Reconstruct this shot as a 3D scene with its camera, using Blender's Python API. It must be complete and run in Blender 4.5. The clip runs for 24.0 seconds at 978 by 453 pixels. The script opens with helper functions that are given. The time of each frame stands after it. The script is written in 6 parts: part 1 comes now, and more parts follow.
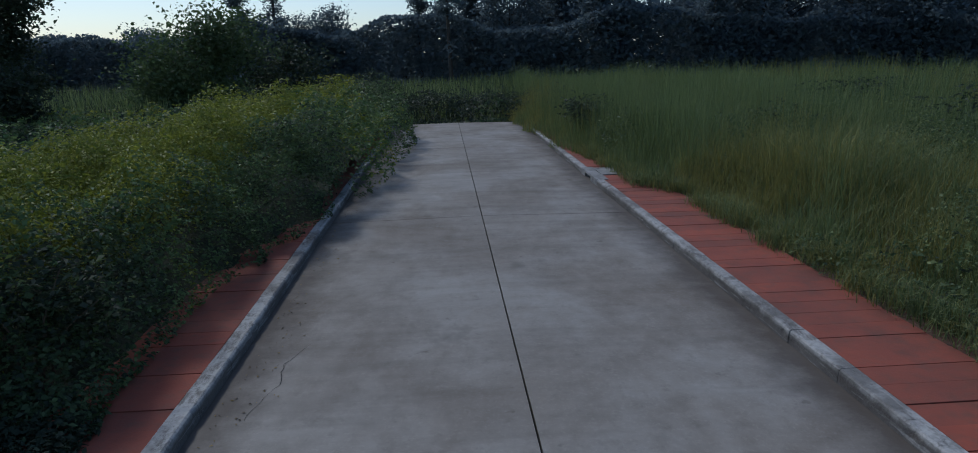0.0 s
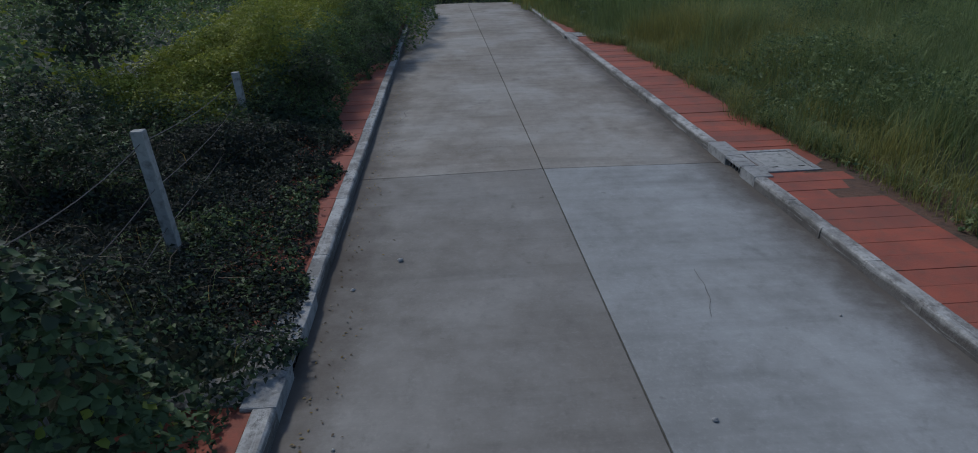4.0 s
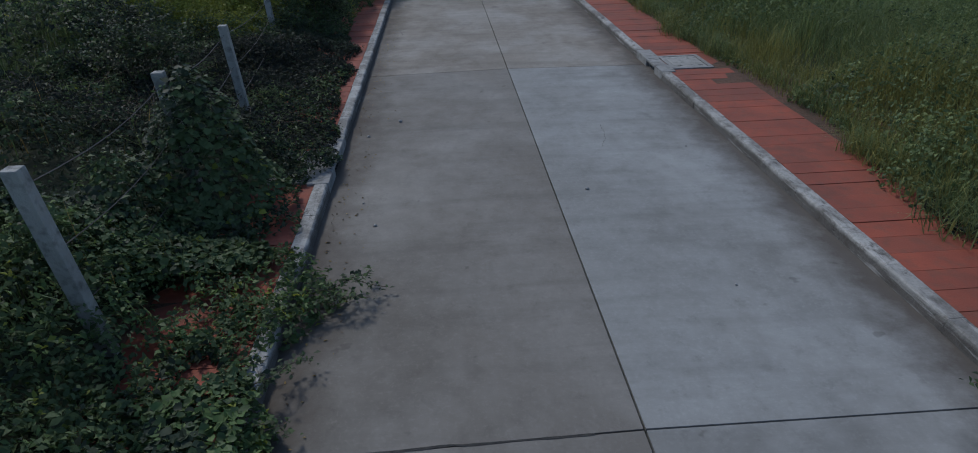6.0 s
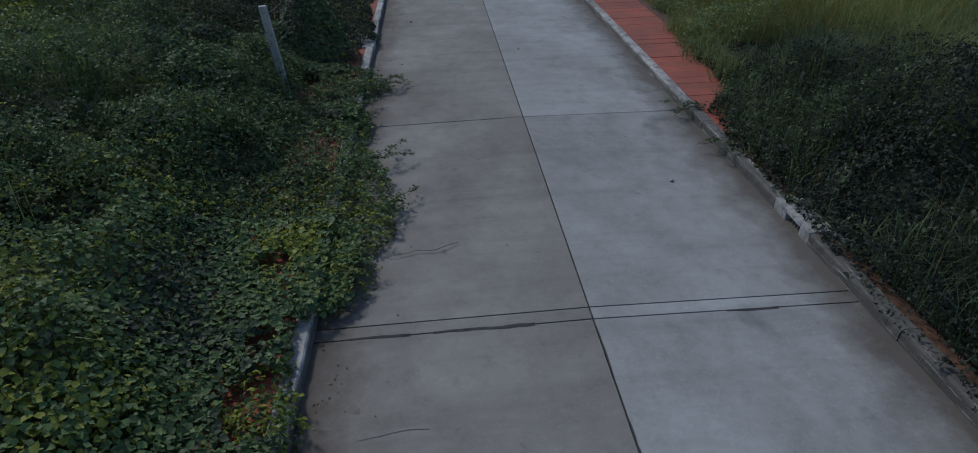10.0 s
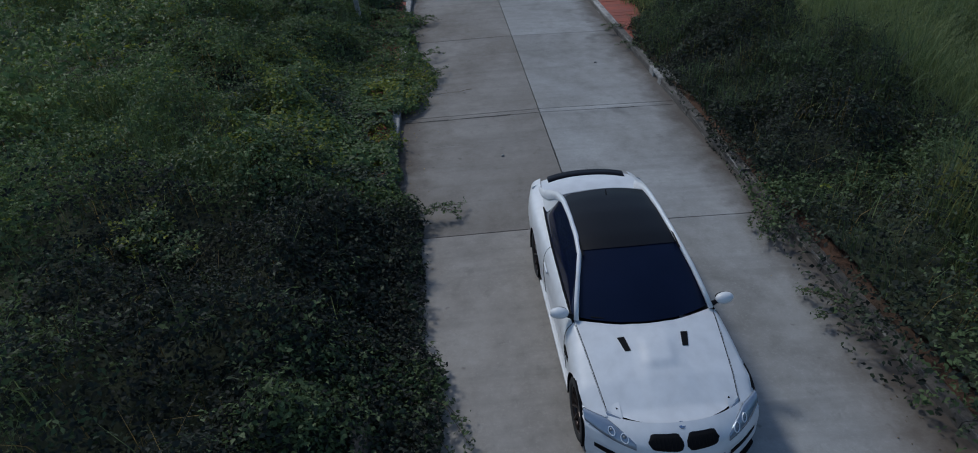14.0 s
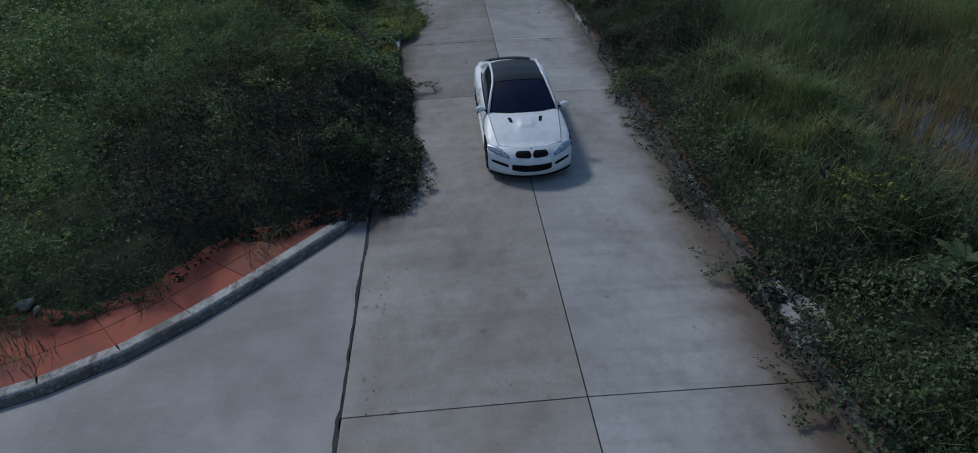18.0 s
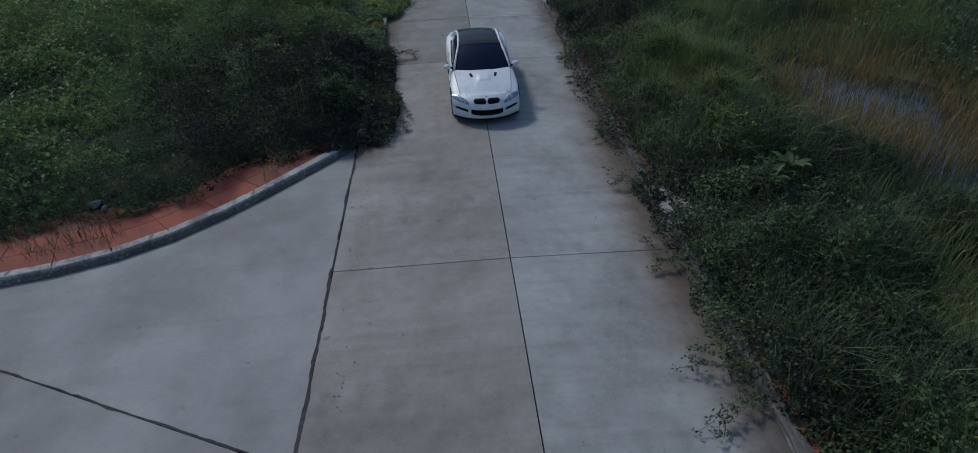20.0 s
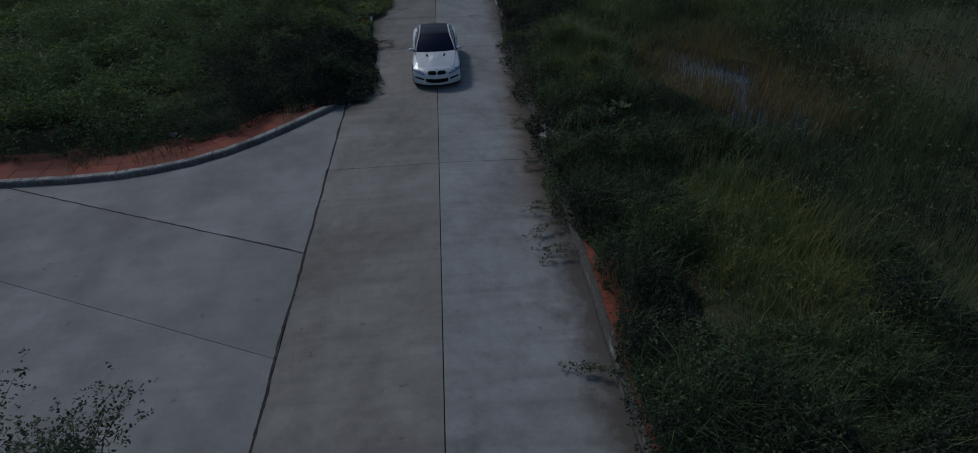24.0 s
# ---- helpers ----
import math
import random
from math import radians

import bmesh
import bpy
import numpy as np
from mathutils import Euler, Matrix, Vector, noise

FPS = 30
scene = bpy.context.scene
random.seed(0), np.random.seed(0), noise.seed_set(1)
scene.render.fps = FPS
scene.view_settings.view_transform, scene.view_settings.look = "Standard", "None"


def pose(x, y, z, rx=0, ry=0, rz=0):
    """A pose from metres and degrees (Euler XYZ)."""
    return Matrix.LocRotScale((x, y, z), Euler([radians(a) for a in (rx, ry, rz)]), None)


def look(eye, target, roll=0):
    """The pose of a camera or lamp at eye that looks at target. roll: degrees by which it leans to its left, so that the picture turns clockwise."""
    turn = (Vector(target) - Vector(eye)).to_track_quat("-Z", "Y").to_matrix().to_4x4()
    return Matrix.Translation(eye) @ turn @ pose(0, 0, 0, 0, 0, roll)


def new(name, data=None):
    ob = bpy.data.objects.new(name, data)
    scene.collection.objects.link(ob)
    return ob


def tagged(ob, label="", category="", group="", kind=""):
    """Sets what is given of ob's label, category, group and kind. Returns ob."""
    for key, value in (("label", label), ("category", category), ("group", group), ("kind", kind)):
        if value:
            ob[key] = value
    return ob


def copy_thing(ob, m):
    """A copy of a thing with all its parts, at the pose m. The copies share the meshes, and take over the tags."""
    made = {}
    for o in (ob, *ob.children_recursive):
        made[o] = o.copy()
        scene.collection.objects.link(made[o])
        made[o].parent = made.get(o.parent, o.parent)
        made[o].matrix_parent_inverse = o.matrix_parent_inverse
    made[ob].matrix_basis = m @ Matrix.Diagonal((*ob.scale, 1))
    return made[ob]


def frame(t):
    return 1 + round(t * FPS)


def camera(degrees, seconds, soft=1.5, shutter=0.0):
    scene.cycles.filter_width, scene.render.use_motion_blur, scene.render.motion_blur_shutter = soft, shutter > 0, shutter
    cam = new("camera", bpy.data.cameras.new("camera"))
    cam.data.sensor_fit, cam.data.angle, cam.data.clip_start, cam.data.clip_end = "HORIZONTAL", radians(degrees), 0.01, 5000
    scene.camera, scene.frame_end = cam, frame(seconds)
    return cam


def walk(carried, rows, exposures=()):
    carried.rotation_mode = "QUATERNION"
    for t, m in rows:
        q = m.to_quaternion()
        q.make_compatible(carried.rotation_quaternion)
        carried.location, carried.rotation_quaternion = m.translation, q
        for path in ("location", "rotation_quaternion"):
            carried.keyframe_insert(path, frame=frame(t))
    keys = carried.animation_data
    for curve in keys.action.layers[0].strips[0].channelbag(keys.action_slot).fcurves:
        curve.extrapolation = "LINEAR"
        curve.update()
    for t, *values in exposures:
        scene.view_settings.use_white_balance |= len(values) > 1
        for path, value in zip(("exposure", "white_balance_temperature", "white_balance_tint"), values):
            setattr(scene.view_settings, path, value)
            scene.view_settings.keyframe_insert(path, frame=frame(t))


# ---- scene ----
cam = camera(74.0, 24.0, soft=0.95)
PATH = [
    (0.0, (-0.690, 8.444, 3.127), (-0.070, 18.102, 0.608), -1.30),
    (0.5, (-0.761, 7.494, 3.193), (-0.176, 17.094, 0.453), -1.35),
    (1.0, (-0.905, 6.496, 3.280), (-0.290, 16.030, 0.325), -1.35),
    (1.5, (-0.980, 5.580, 3.337), (-0.395, 15.053, 0.188), -1.70),
    (2.0, (-1.084, 4.588, 3.389), (-0.524, 13.999, 0.054), -1.72),
    (2.5, (-1.186, 3.544, 3.420), (-0.671, 12.894, -0.090), -1.78),
    (3.0, (-1.308, 2.475, 3.444), (-0.803, 11.761, -0.232), -1.83),
    (3.5, (-1.423, 1.405, 3.484), (-0.908, 10.614, -0.380), -1.85),
    (4.0, (-1.532, 0.345, 3.537), (-0.992, 9.465, -0.528), -1.67),
    (4.5, (-1.559, -0.629, 3.593), (-1.014, 8.397, -0.677), -1.66),
    (5.0, (-1.511, -1.602, 3.661), (-0.981, 7.326, -0.813), -1.64),
    (5.5, (-1.445, -2.540, 3.714), (-0.910, 6.303, -0.925), -1.62),
    (6.0, (-1.377, -3.532, 3.784), (-0.832, 5.229, -1.007), -1.60),
    (6.5, (-1.330, -4.509, 3.890), (-0.765, 4.170, -1.045), -1.57),
    (7.0, (-1.304, -5.475, 4.020), (-0.724, 3.125, -1.050), -1.53),
    (7.5, (-1.301, -6.434, 4.156), (-0.701, 2.102, -1.019), -1.49),
    (8.0, (-1.315, -7.389, 4.283), (-0.705, 1.100, -0.967), -1.49),
    (8.5, (-1.348, -8.344, 4.385), (-0.728, 0.124, -0.897), -1.51),
    (9.0, (-1.394, -9.305, 4.468), (-0.774, -0.837, -0.814), -1.56),
    (9.5, (-1.448, -10.275, 4.544), (-0.833, -1.799, -0.727), -1.61),
    (10.0, (-1.504, -11.259, 4.623), (-0.894, -2.773, -0.632), -1.64),
    (10.5, (-1.558, -12.259, 4.714), (-0.968, -3.774, -0.546), -1.65),
    (11.0, (-1.609, -13.267, 4.817), (-1.044, -4.787, -0.453), -1.68),
    (11.5, (-1.658, -14.272, 4.932), (-1.118, -5.804, -0.360), -1.77),
    (12.0, (-1.705, -15.267, 5.057), (-1.200, -6.809, -0.255), -1.97),
    (12.5, (-1.749, -16.244, 5.192), (-1.284, -7.795, -0.137), -2.30),
    (13.0, (-1.791, -17.205, 5.332), (-1.361, -8.764, -0.013), -2.69),
    (13.5, (-1.832, -18.158, 5.473), (-1.427, -9.726, 0.112), -3.01),
    (14.0, (-1.873, -19.108, 5.612), (-1.478, -10.690, 0.228), -3.16),
    (14.5, (-1.911, -20.061, 5.746), (-1.501, -11.665, 0.330), -3.06),
    (15.0, (-1.940, -21.018, 5.874), (-1.505, -12.642, 0.428), -2.79),
    (15.5, (-1.948, -21.981, 5.996), (-1.488, -13.628, 0.517), -2.46),
    (16.0, (-1.928, -22.949, 6.110), (-1.448, -14.608, 0.614), -2.17),
    (16.5, (-1.871, -23.923, 6.219), (-1.386, -15.589, 0.714), -2.02),
    (17.0, (-1.782, -24.896, 6.326), (-1.302, -16.558, 0.827), -1.98),
    (17.5, (-1.667, -25.863, 6.439), (-1.202, -17.519, 0.947), -1.99),
    (18.0, (-1.535, -26.817, 6.563), (-1.075, -18.474, 1.069), -2.01),
    (18.5, (-1.391, -27.751, 6.701), (-0.931, -19.422, 1.186), -2.01),
    (19.0, (-1.239, -28.672, 6.842), (-0.774, -20.357, 1.307), -1.97),
    (19.5, (-1.083, -29.587, 6.975), (-0.608, -21.288, 1.416), -1.92),
    (20.0, (-0.925, -30.501, 7.086), (-0.440, -22.217, 1.506), -1.87),
    (20.5, (-0.768, -31.422, 7.169), (-0.278, -23.143, 1.581), -1.82),
    (21.0, (-0.607, -32.346, 7.254), (-0.112, -24.070, 1.663), -1.78),
    (21.5, (-0.440, -33.268, 7.376), (0.055, -24.994, 1.782), -1.75),
    (22.0, (-0.259, -34.187, 7.572), (0.226, -25.917, 1.972), -1.75),
    (22.5, (-0.068, -35.101, 7.864), (0.412, -26.843, 2.245), -1.76),
    (23.0, (0.124, -36.024, 8.215), (0.594, -27.767, 2.594), -1.78),
    (23.5, (0.296, -36.975, 8.578), (0.761, -28.700, 2.983), -1.77),
    (24.0, (0.431, -37.970, 8.903), (0.911, -29.651, 3.374), -1.73),
]
walk(cam, [(t, look(eye, target, roll)) for t, eye, target, roll in PATH],
     exposures=[(0.0, 0.06, 5700, 8), (1.5, 0.10, 5750, 8), (4.5, 0.28, 6050, 7), (20.5, 0.25, 6050, 7), (22.0, 0.08, 6050, 7), (24.0, -0.72, 6050, 7)])

# ---- sky and sun: hazy late light from beyond the road's far left ----
SUN_DIR = Vector((-0.46, 0.60, 0.80)).normalized()
world = bpy.data.worlds.new("sky")
scene.world = world
world.use_nodes = True
wn, wl = world.node_tree.nodes, world.node_tree.links
sky = wn.new("ShaderNodeTexSky")
sky.sky_type, sky.sun_disc = "NISHITA", False
sky.sun_elevation = math.asin(SUN_DIR.z)
sky.sun_rotation = math.atan2(SUN_DIR.x, SUN_DIR.y)
sky.air_density, sky.dust_density = 1.0, 0.9
sky.ozone_density = 2.2
wl.new(sky.outputs[0], wn["Background"].inputs[0])
wn["Background"].inputs[1].default_value = 0.092
sun_data = bpy.data.lights.new("sun", "SUN")
sun_data.energy, sun_data.angle, sun_data.color = 1.35, radians(8), (1.0, 0.95, 0.88)
sun = new("sun", sun_data)
sun.matrix_world = look(SUN_DIR * 60, (0, 0, 0))

# ---- materials ----
RNG = np.random.default_rng(7)


class Mat:
    """A small node-graph writer round one Principled material."""

    def __init__(self, name, rough=0.8, metal=0.0):
        self.m = bpy.data.materials.new(name)
        self.m.use_nodes = True
        self.n, self.l = self.m.node_tree.nodes, self.m.node_tree.links
        self.b = self.n["Principled BSDF"]
        self.b.inputs["Roughness"].default_value = rough
        self.b.inputs["Metallic"].default_value = metal
        self.geo = self.n.new("ShaderNodeNewGeometry")

    def put(self, socket, value):
        if isinstance(value, bpy.types.NodeSocket):
            self.l.new(value, socket)
        elif isinstance(value, tuple) and len(value) == 3:
            socket.default_value = (*value, 1.0)
        else:
            socket.default_value = value

    def noise(self, scale, detail=4.0, stretch=(1, 1, 1), rough=0.55, local=False):
        mp = self.n.new("ShaderNodeMapping")
        mp.inputs["Scale"].default_value = stretch
        if local:
            tc = self.n.new("ShaderNodeTexCoord")
            self.l.new(tc.outputs["Object"], mp.inputs["Vector"])
        else:
            self.l.new(self.geo.outputs["Position"], mp.inputs["Vector"])
        t = self.n.new("ShaderNodeTexNoise")
        t.inputs["Scale"].default_value, t.inputs["Detail"].default_value = scale, detail
        t.inputs["Roughness"].default_value = rough
        self.l.new(mp.outputs["Vector"], t.inputs["Vector"])
        return t.outputs["Fac"]

    def ramp(self, fac, a, b):
        r = self.n.new("ShaderNodeMapRange")
        r.inputs["From Min"].default_value, r.inputs["From Max"].default_value = a, b
        self.l.new(fac, r.inputs["Value"])
        return r.outputs["Result"]

    def mix(self, fac, a, b, mode="MIX"):
        x = self.n.new("ShaderNodeMix")
        x.data_type, x.blend_type = "RGBA", mode
        self.put(x.inputs["Factor"], fac)
        self.put(x.inputs["A"], a)
        self.put(x.inputs["B"], b)
        return x.outputs["Result"]

    def maths(self, op, a, b=0.0):
        x = self.n.new("ShaderNodeMath")
        x.operation = op
        self.put(x.inputs[0], a)
        self.put(x.inputs[1], b)
        return x.outputs[0]

    def axis(self, k):
        s = self.n.new("ShaderNodeSeparateXYZ")
        self.l.new(self.geo.outputs["Position"], s.inputs[0])
        return s.outputs[k]

    def rand(self):
        return self.n.new("ShaderNodeObjectInfo").outputs["Random"]

    def island(self):
        return self.geo.outputs["Random Per Island"]

    def colour(self, c):
        self.put(self.b.inputs["Base Color"], c)
        return self

    def gloss(self, c):
        self.put(self.b.inputs["Roughness"], c)
        return self

    def bump(self, height, strength=0.3, dist=0.01):
        b = self.n.new("ShaderNodeBump")
        b.inputs["Strength"].default_value, b.inputs["Distance"].default_value = strength, dist
        self.l.new(height, b.inputs["Height"])
        self.l.new(b.outputs["Normal"], self.b.inputs["Normal"])
        return self


def plain(name, colour, rough=0.5, metal=0.0, coat=0.0):
    m = Mat(name, rough, metal)
    m.colour(m.mix(m.ramp(m.noise(6, 5, local=True), 0.35, 0.7), colour, tuple(c * 0.88 for c in colour)))
    m.b.inputs["Coat Weight"].default_value = coat
    m.b.inputs["Coat Roughness"].default_value = 0.05
    return m.m


def concrete(name, base, warm, silty=True, stain=1.0):
    """Worn road concrete: cloudy stains, faint cross brooming, dark blots and silt along the kerbs."""
    m = Mat(name, 0.72)
    cloud = m.ramp(m.noise(0.42, 7, (1, 0.8, 1), 0.66), 0.40, 0.62)
    patchy = m.ramp(m.noise(1.15, 7, (0.8, 1.0, 1), 0.68), 0.38, 0.70)
    grit = m.ramp(m.noise(9.0, 6, (1, 1.4, 1), 0.7), 0.35, 0.75)
    streak = m.ramp(m.noise(0.9, 5, (0.35, 2.2, 1), 0.65), 0.48, 0.76)
    c = m.mix(cloud, base, warm)
    c = m.mix(m.maths("MULTIPLY", patchy, 0.46 * stain), c, tuple(v * 0.66 for v in warm))
    c = m.mix(m.maths("MULTIPLY", streak, 0.09), c, tuple(min(1, v * 1.30) for v in base))
    c = m.mix(m.maths("MULTIPLY", grit, 0.28), c, tuple(v * 0.60 for v in base))
    fleck = m.ramp(m.noise(24.0, 4, (1, 1, 1), 0.75), 0.52, 0.70)
    c = m.mix(m.maths("MULTIPLY", fleck, 0.18), c, tuple(min(1, v * 1.55) for v in base))
    pore = m.ramp(m.noise(5.2, 8, (1, 0.8, 1), 0.78), 0.54, 0.68)
    c = m.mix(m.maths("MULTIPLY", pore, 0.32 * stain), c, tuple(v * 0.50 for v in warm))
    band = m.ramp(m.noise(0.8, 5, (0.28, 2.8, 1), 0.62), 0.48, 0.70)
    c = m.mix(m.maths("MULTIPLY", band, 0.42 * stain), c, tuple(v * 0.62 for v in warm))
    pale = m.ramp(m.noise(0.75, 4, (1, 0.9, 1), 0.6), 0.50, 0.66)
    c = m.mix(m.maths("MULTIPLY", pale, 0.30), c, tuple(min(1, v * 1.22) for v in base))
    blot = m.ramp(m.noise(0.62, 5, (1, 0.7, 1), 0.6), 0.63, 0.72)
    c = m.mix(m.maths("MULTIPLY", blot, 0.62 * stain), c, tuple(v * 0.48 for v in warm))
    spot = m.ramp(m.noise(3.4, 3, (1, 1, 1), 0.5), 0.70, 0.74)
    c = m.mix(m.maths("MULTIPLY", spot, 0.5), c, tuple(v * 0.45 for v in warm))
    edge = m.maths("ABSOLUTE", m.axis("X"))
    wob = m.maths("MULTIPLY", m.noise(1.6, 8, (1, 1, 1), 0.74), 1.2)
    silt = m.ramp(m.maths("ADD", edge, wob), 3.00, 3.56)
    if silty:
        if silty == "left":
            silt = m.maths("MULTIPLY", silt, m.ramp(m.axis("Y"), -17.6, -16.2))
        else:
            wash = m.ramp(m.maths("ADD", edge, wob), 2.50, 3.30)
            wash = m.maths("MULTIPLY", wash, m.maths("MULTIPLY", m.ramp(m.axis("Y"), -26.0, -22.5), m.ramp(m.axis("Y"), -13.0, -17.0)))
            c = m.mix(m.maths("MULTIPLY", wash, 0.9), c, (0.135, 0.098, 0.066))
        c = m.mix(m.maths("MULTIPLY", silt, 0.85), c, (0.062, 0.047, 0.036))
    c = m.mix(m.ramp(m.rand(), 0.0, 4.5), c, (0.10, 0.085, 0.07))
    m.colour(c)
    m.gloss(m.ramp(cloud, -3.2, 1.3))
    m.bump(m.noise(38, 5, (0.4, 1.6, 1)), 0.14, 0.006)
    return m.m


M_ROAD_L = concrete("road_concrete_warm", (0.225, 0.210, 0.190), (0.142, 0.125, 0.106), "left")
M_ROAD_M = concrete("road_concrete_tan", (0.308, 0.290, 0.266), (0.198, 0.180, 0.160), "left")
M_ROAD_R = concrete("road_concrete_grey", (0.341, 0.345, 0.338), (0.206, 0.203, 0.192))
M_ROAD_F = concrete("road_concrete_brown", (0.322, 0.297, 0.262), (0.180, 0.149, 0.118))
M_ROAD_S = concrete("road_concrete_pale", (0.268, 0.266, 0.262), (0.222, 0.214, 0.203), False, 0.5)


def kerb_material():
    m = Mat("weathered_kerb_shaded_foot", 0.85)
    flake = m.ramp(m.noise(6.5, 8, (1, 0.4, 1), 0.78), 0.51, 0.62)
    c = m.mix(flake, (0.40, 0.39, 0.37), (0.160, 0.148, 0.133))
    c = m.mix(m.maths("MULTIPLY", m.ramp(m.noise(0.9, 6, rough=0.7), 0.46, 0.58), 0.72), c, (0.095, 0.086, 0.077))
    c = m.mix(m.maths("MULTIPLY", m.ramp(m.noise(22, 4), 0.5, 0.8), 0.6), c, (0.11, 0.10, 0.09))
    # face darkens towards its foot: gutter grime, with the face's shade painted in
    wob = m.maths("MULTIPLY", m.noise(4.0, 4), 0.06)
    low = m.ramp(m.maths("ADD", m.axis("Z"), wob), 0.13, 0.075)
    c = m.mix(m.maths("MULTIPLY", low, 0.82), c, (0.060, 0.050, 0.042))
    grime = m.ramp(m.maths("ADD", m.axis("Y"), m.maths("MULTIPLY", m.noise(0.7, 5, rough=0.7), 9.0)), 7.0, 2.5)
    grime = m.maths("MULTIPLY", grime, m.ramp(m.axis("X"), 0.0, 1.0))
    c = m.mix(m.maths("MULTIPLY", grime, 0.90), c, (0.062, 0.056, 0.049))
    rub = m.ramp(m.noise(3.0, 6, (5, 0.35, 5), 0.72), 0.55, 0.64)
    c = m.mix(m.maths("MULTIPLY", rub, 0.46), c, (0.46, 0.45, 0.43))
    pit = m.ramp(m.noise(4.5, 8, (1, 0.6, 1), 0.8), 0.56, 0.64)
    c = m.mix(m.maths("MULTIPLY", pit, 0.75), c, (0.040, 0.036, 0.031))
    c = m.mix(m.ramp(m.rand(), 0.2, 3.2), c, (0.12, 0.11, 0.10))
    m.colour(c).bump(m.noise(30, 6), 0.7, 0.014)
    return m.m


M_KERB = kerb_material()


def red_paving():
    m = Mat("red_stamped_concrete", 0.85)
    c = m.mix(m.ramp(m.noise(1.6, 5), 0.3, 0.7), (0.335, 0.076, 0.040), (0.225, 0.055, 0.033))
    c = m.mix(m.maths("MULTIPLY", m.ramp(m.noise(7, 6), 0.5, 0.8), 0.6), c, (0.13, 0.075, 0.05))
    c = m.mix(m.maths("MULTIPLY", m.ramp(m.noise(1.1, 6, rough=0.68), 0.52, 0.66), 0.5), c, (0.10, 0.050, 0.034))
    c = m.mix(m.ramp(m.rand(), 0.0, 2.2), c, (0.12, 0.05, 0.035))
    m.colour(c).bump(m.noise(45, 5), 0.4, 0.008)
    return m.m


M_RED = red_paving()


def soil(name, a, b):
    m = Mat(name, 0.95)
    c = m.mix(m.ramp(m.noise(0.8, 6, rough=0.65), 0.35, 0.65), a, b)
    c = m.mix(m.ramp(m.noise(9, 6), 0.5, 0.75), c, tuple(v * 0.5 for v in b))
    m.colour(c).bump(m.noise(14, 6), 0.7, 0.04)
    return m.m


M_SOIL = soil("red_earth", (0.125, 0.060, 0.036), (0.070, 0.046, 0.030))
# near-black green: the shade between the plants, put into the colour
M_UNDER_SHADE = soil("undergrowth_shade_paint", (0.016, 0.026, 0.010), (0.028, 0.036, 0.015))
M_UNDERG = soil("matted_grass", (0.046, 0.062, 0.023), (0.062, 0.066, 0.029))
M_GROUND = soil("rough_field", (0.05, 0.065, 0.025), (0.07, 0.07, 0.035))


def leaf(name, a, b, c, shine=0.6, spread=1.45, through_share=0.34):
    """Leaf tissue: colour by leaf, a broad drift over the ground, light through the blade."""
    m = Mat(name, shine)
    drift = m.ramp(m.noise(0.55, 4), 0.35, 0.65)
    col = m.mix(m.maths("POWER", m.island(), 2.2), a, tuple(v * spread for v in b))
    col = m.mix(m.maths("MULTIPLY", drift, 0.55), col, c)
    m.colour(col)
    m.b.inputs["Specular IOR Level"].default_value = 0.26
    out = m.n["Material Output"]
    tr = m.n.new("ShaderNodeBsdfTranslucent")
    m.l.new(col, tr.inputs["Color"])
    mx = m.n.new("ShaderNodeMixShader")
    mx.inputs[0].default_value = through_share
    m.l.new(m.b.outputs[0], mx.inputs[1])
    m.l.new(tr.outputs[0], mx.inputs[2])
    m.l.new(mx.outputs[0], out.inputs["Surface"])
    return m.m


M_LEAF_D = leaf("dark_leaf", (0.030, 0.046, 0.026), (0.062, 0.082, 0.046), (0.046, 0.060, 0.040))
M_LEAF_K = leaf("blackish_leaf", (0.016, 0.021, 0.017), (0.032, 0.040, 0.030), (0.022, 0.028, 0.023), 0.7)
M_LEAF_M = leaf("green_leaf", (0.068, 0.106, 0.042), (0.112, 0.156, 0.068), (0.086, 0.124, 0.056), spread=1.25)
M_LEAF_Y = leaf("yellow_green_leaf", (0.17, 0.20, 0.03), (0.27, 0.27, 0.045), (0.15, 0.19, 0.035))
M_LEAF_F = leaf("fresh_leaf", (0.096, 0.160, 0.054), (0.165, 0.225, 0.085), (0.125, 0.185, 0.066), spread=1.3)
M_GRASS = leaf("grass_blade", (0.118, 0.164, 0.060), (0.210, 0.240, 0.095), (0.150, 0.180, 0.068), 0.6)
M_GRASS_B = leaf("dry_grass_blade", (0.19, 0.140, 0.055), (0.26, 0.185, 0.075), (0.20, 0.150, 0.055), 0.7)
M_GRASS_Y = leaf("yellowing_grass_blade", (0.19, 0.185, 0.055), (0.29, 0.265, 0.090), (0.21, 0.20, 0.060), 0.7)
# far foliage: the pale blue of distance haze is mixed into the leaf colour
M_TREE_HAZED = leaf("haze_blue_tree_leaf", (0.112, 0.150, 0.168), (0.140, 0.182, 0.196), (0.128, 0.166, 0.186), 0.9, 1.0, 0.5)
M_BARK = soil("bark", (0.09, 0.075, 0.06), (0.05, 0.042, 0.035))
M_TWIG = soil("dry_twig", (0.17, 0.13, 0.09), (0.10, 0.075, 0.05))
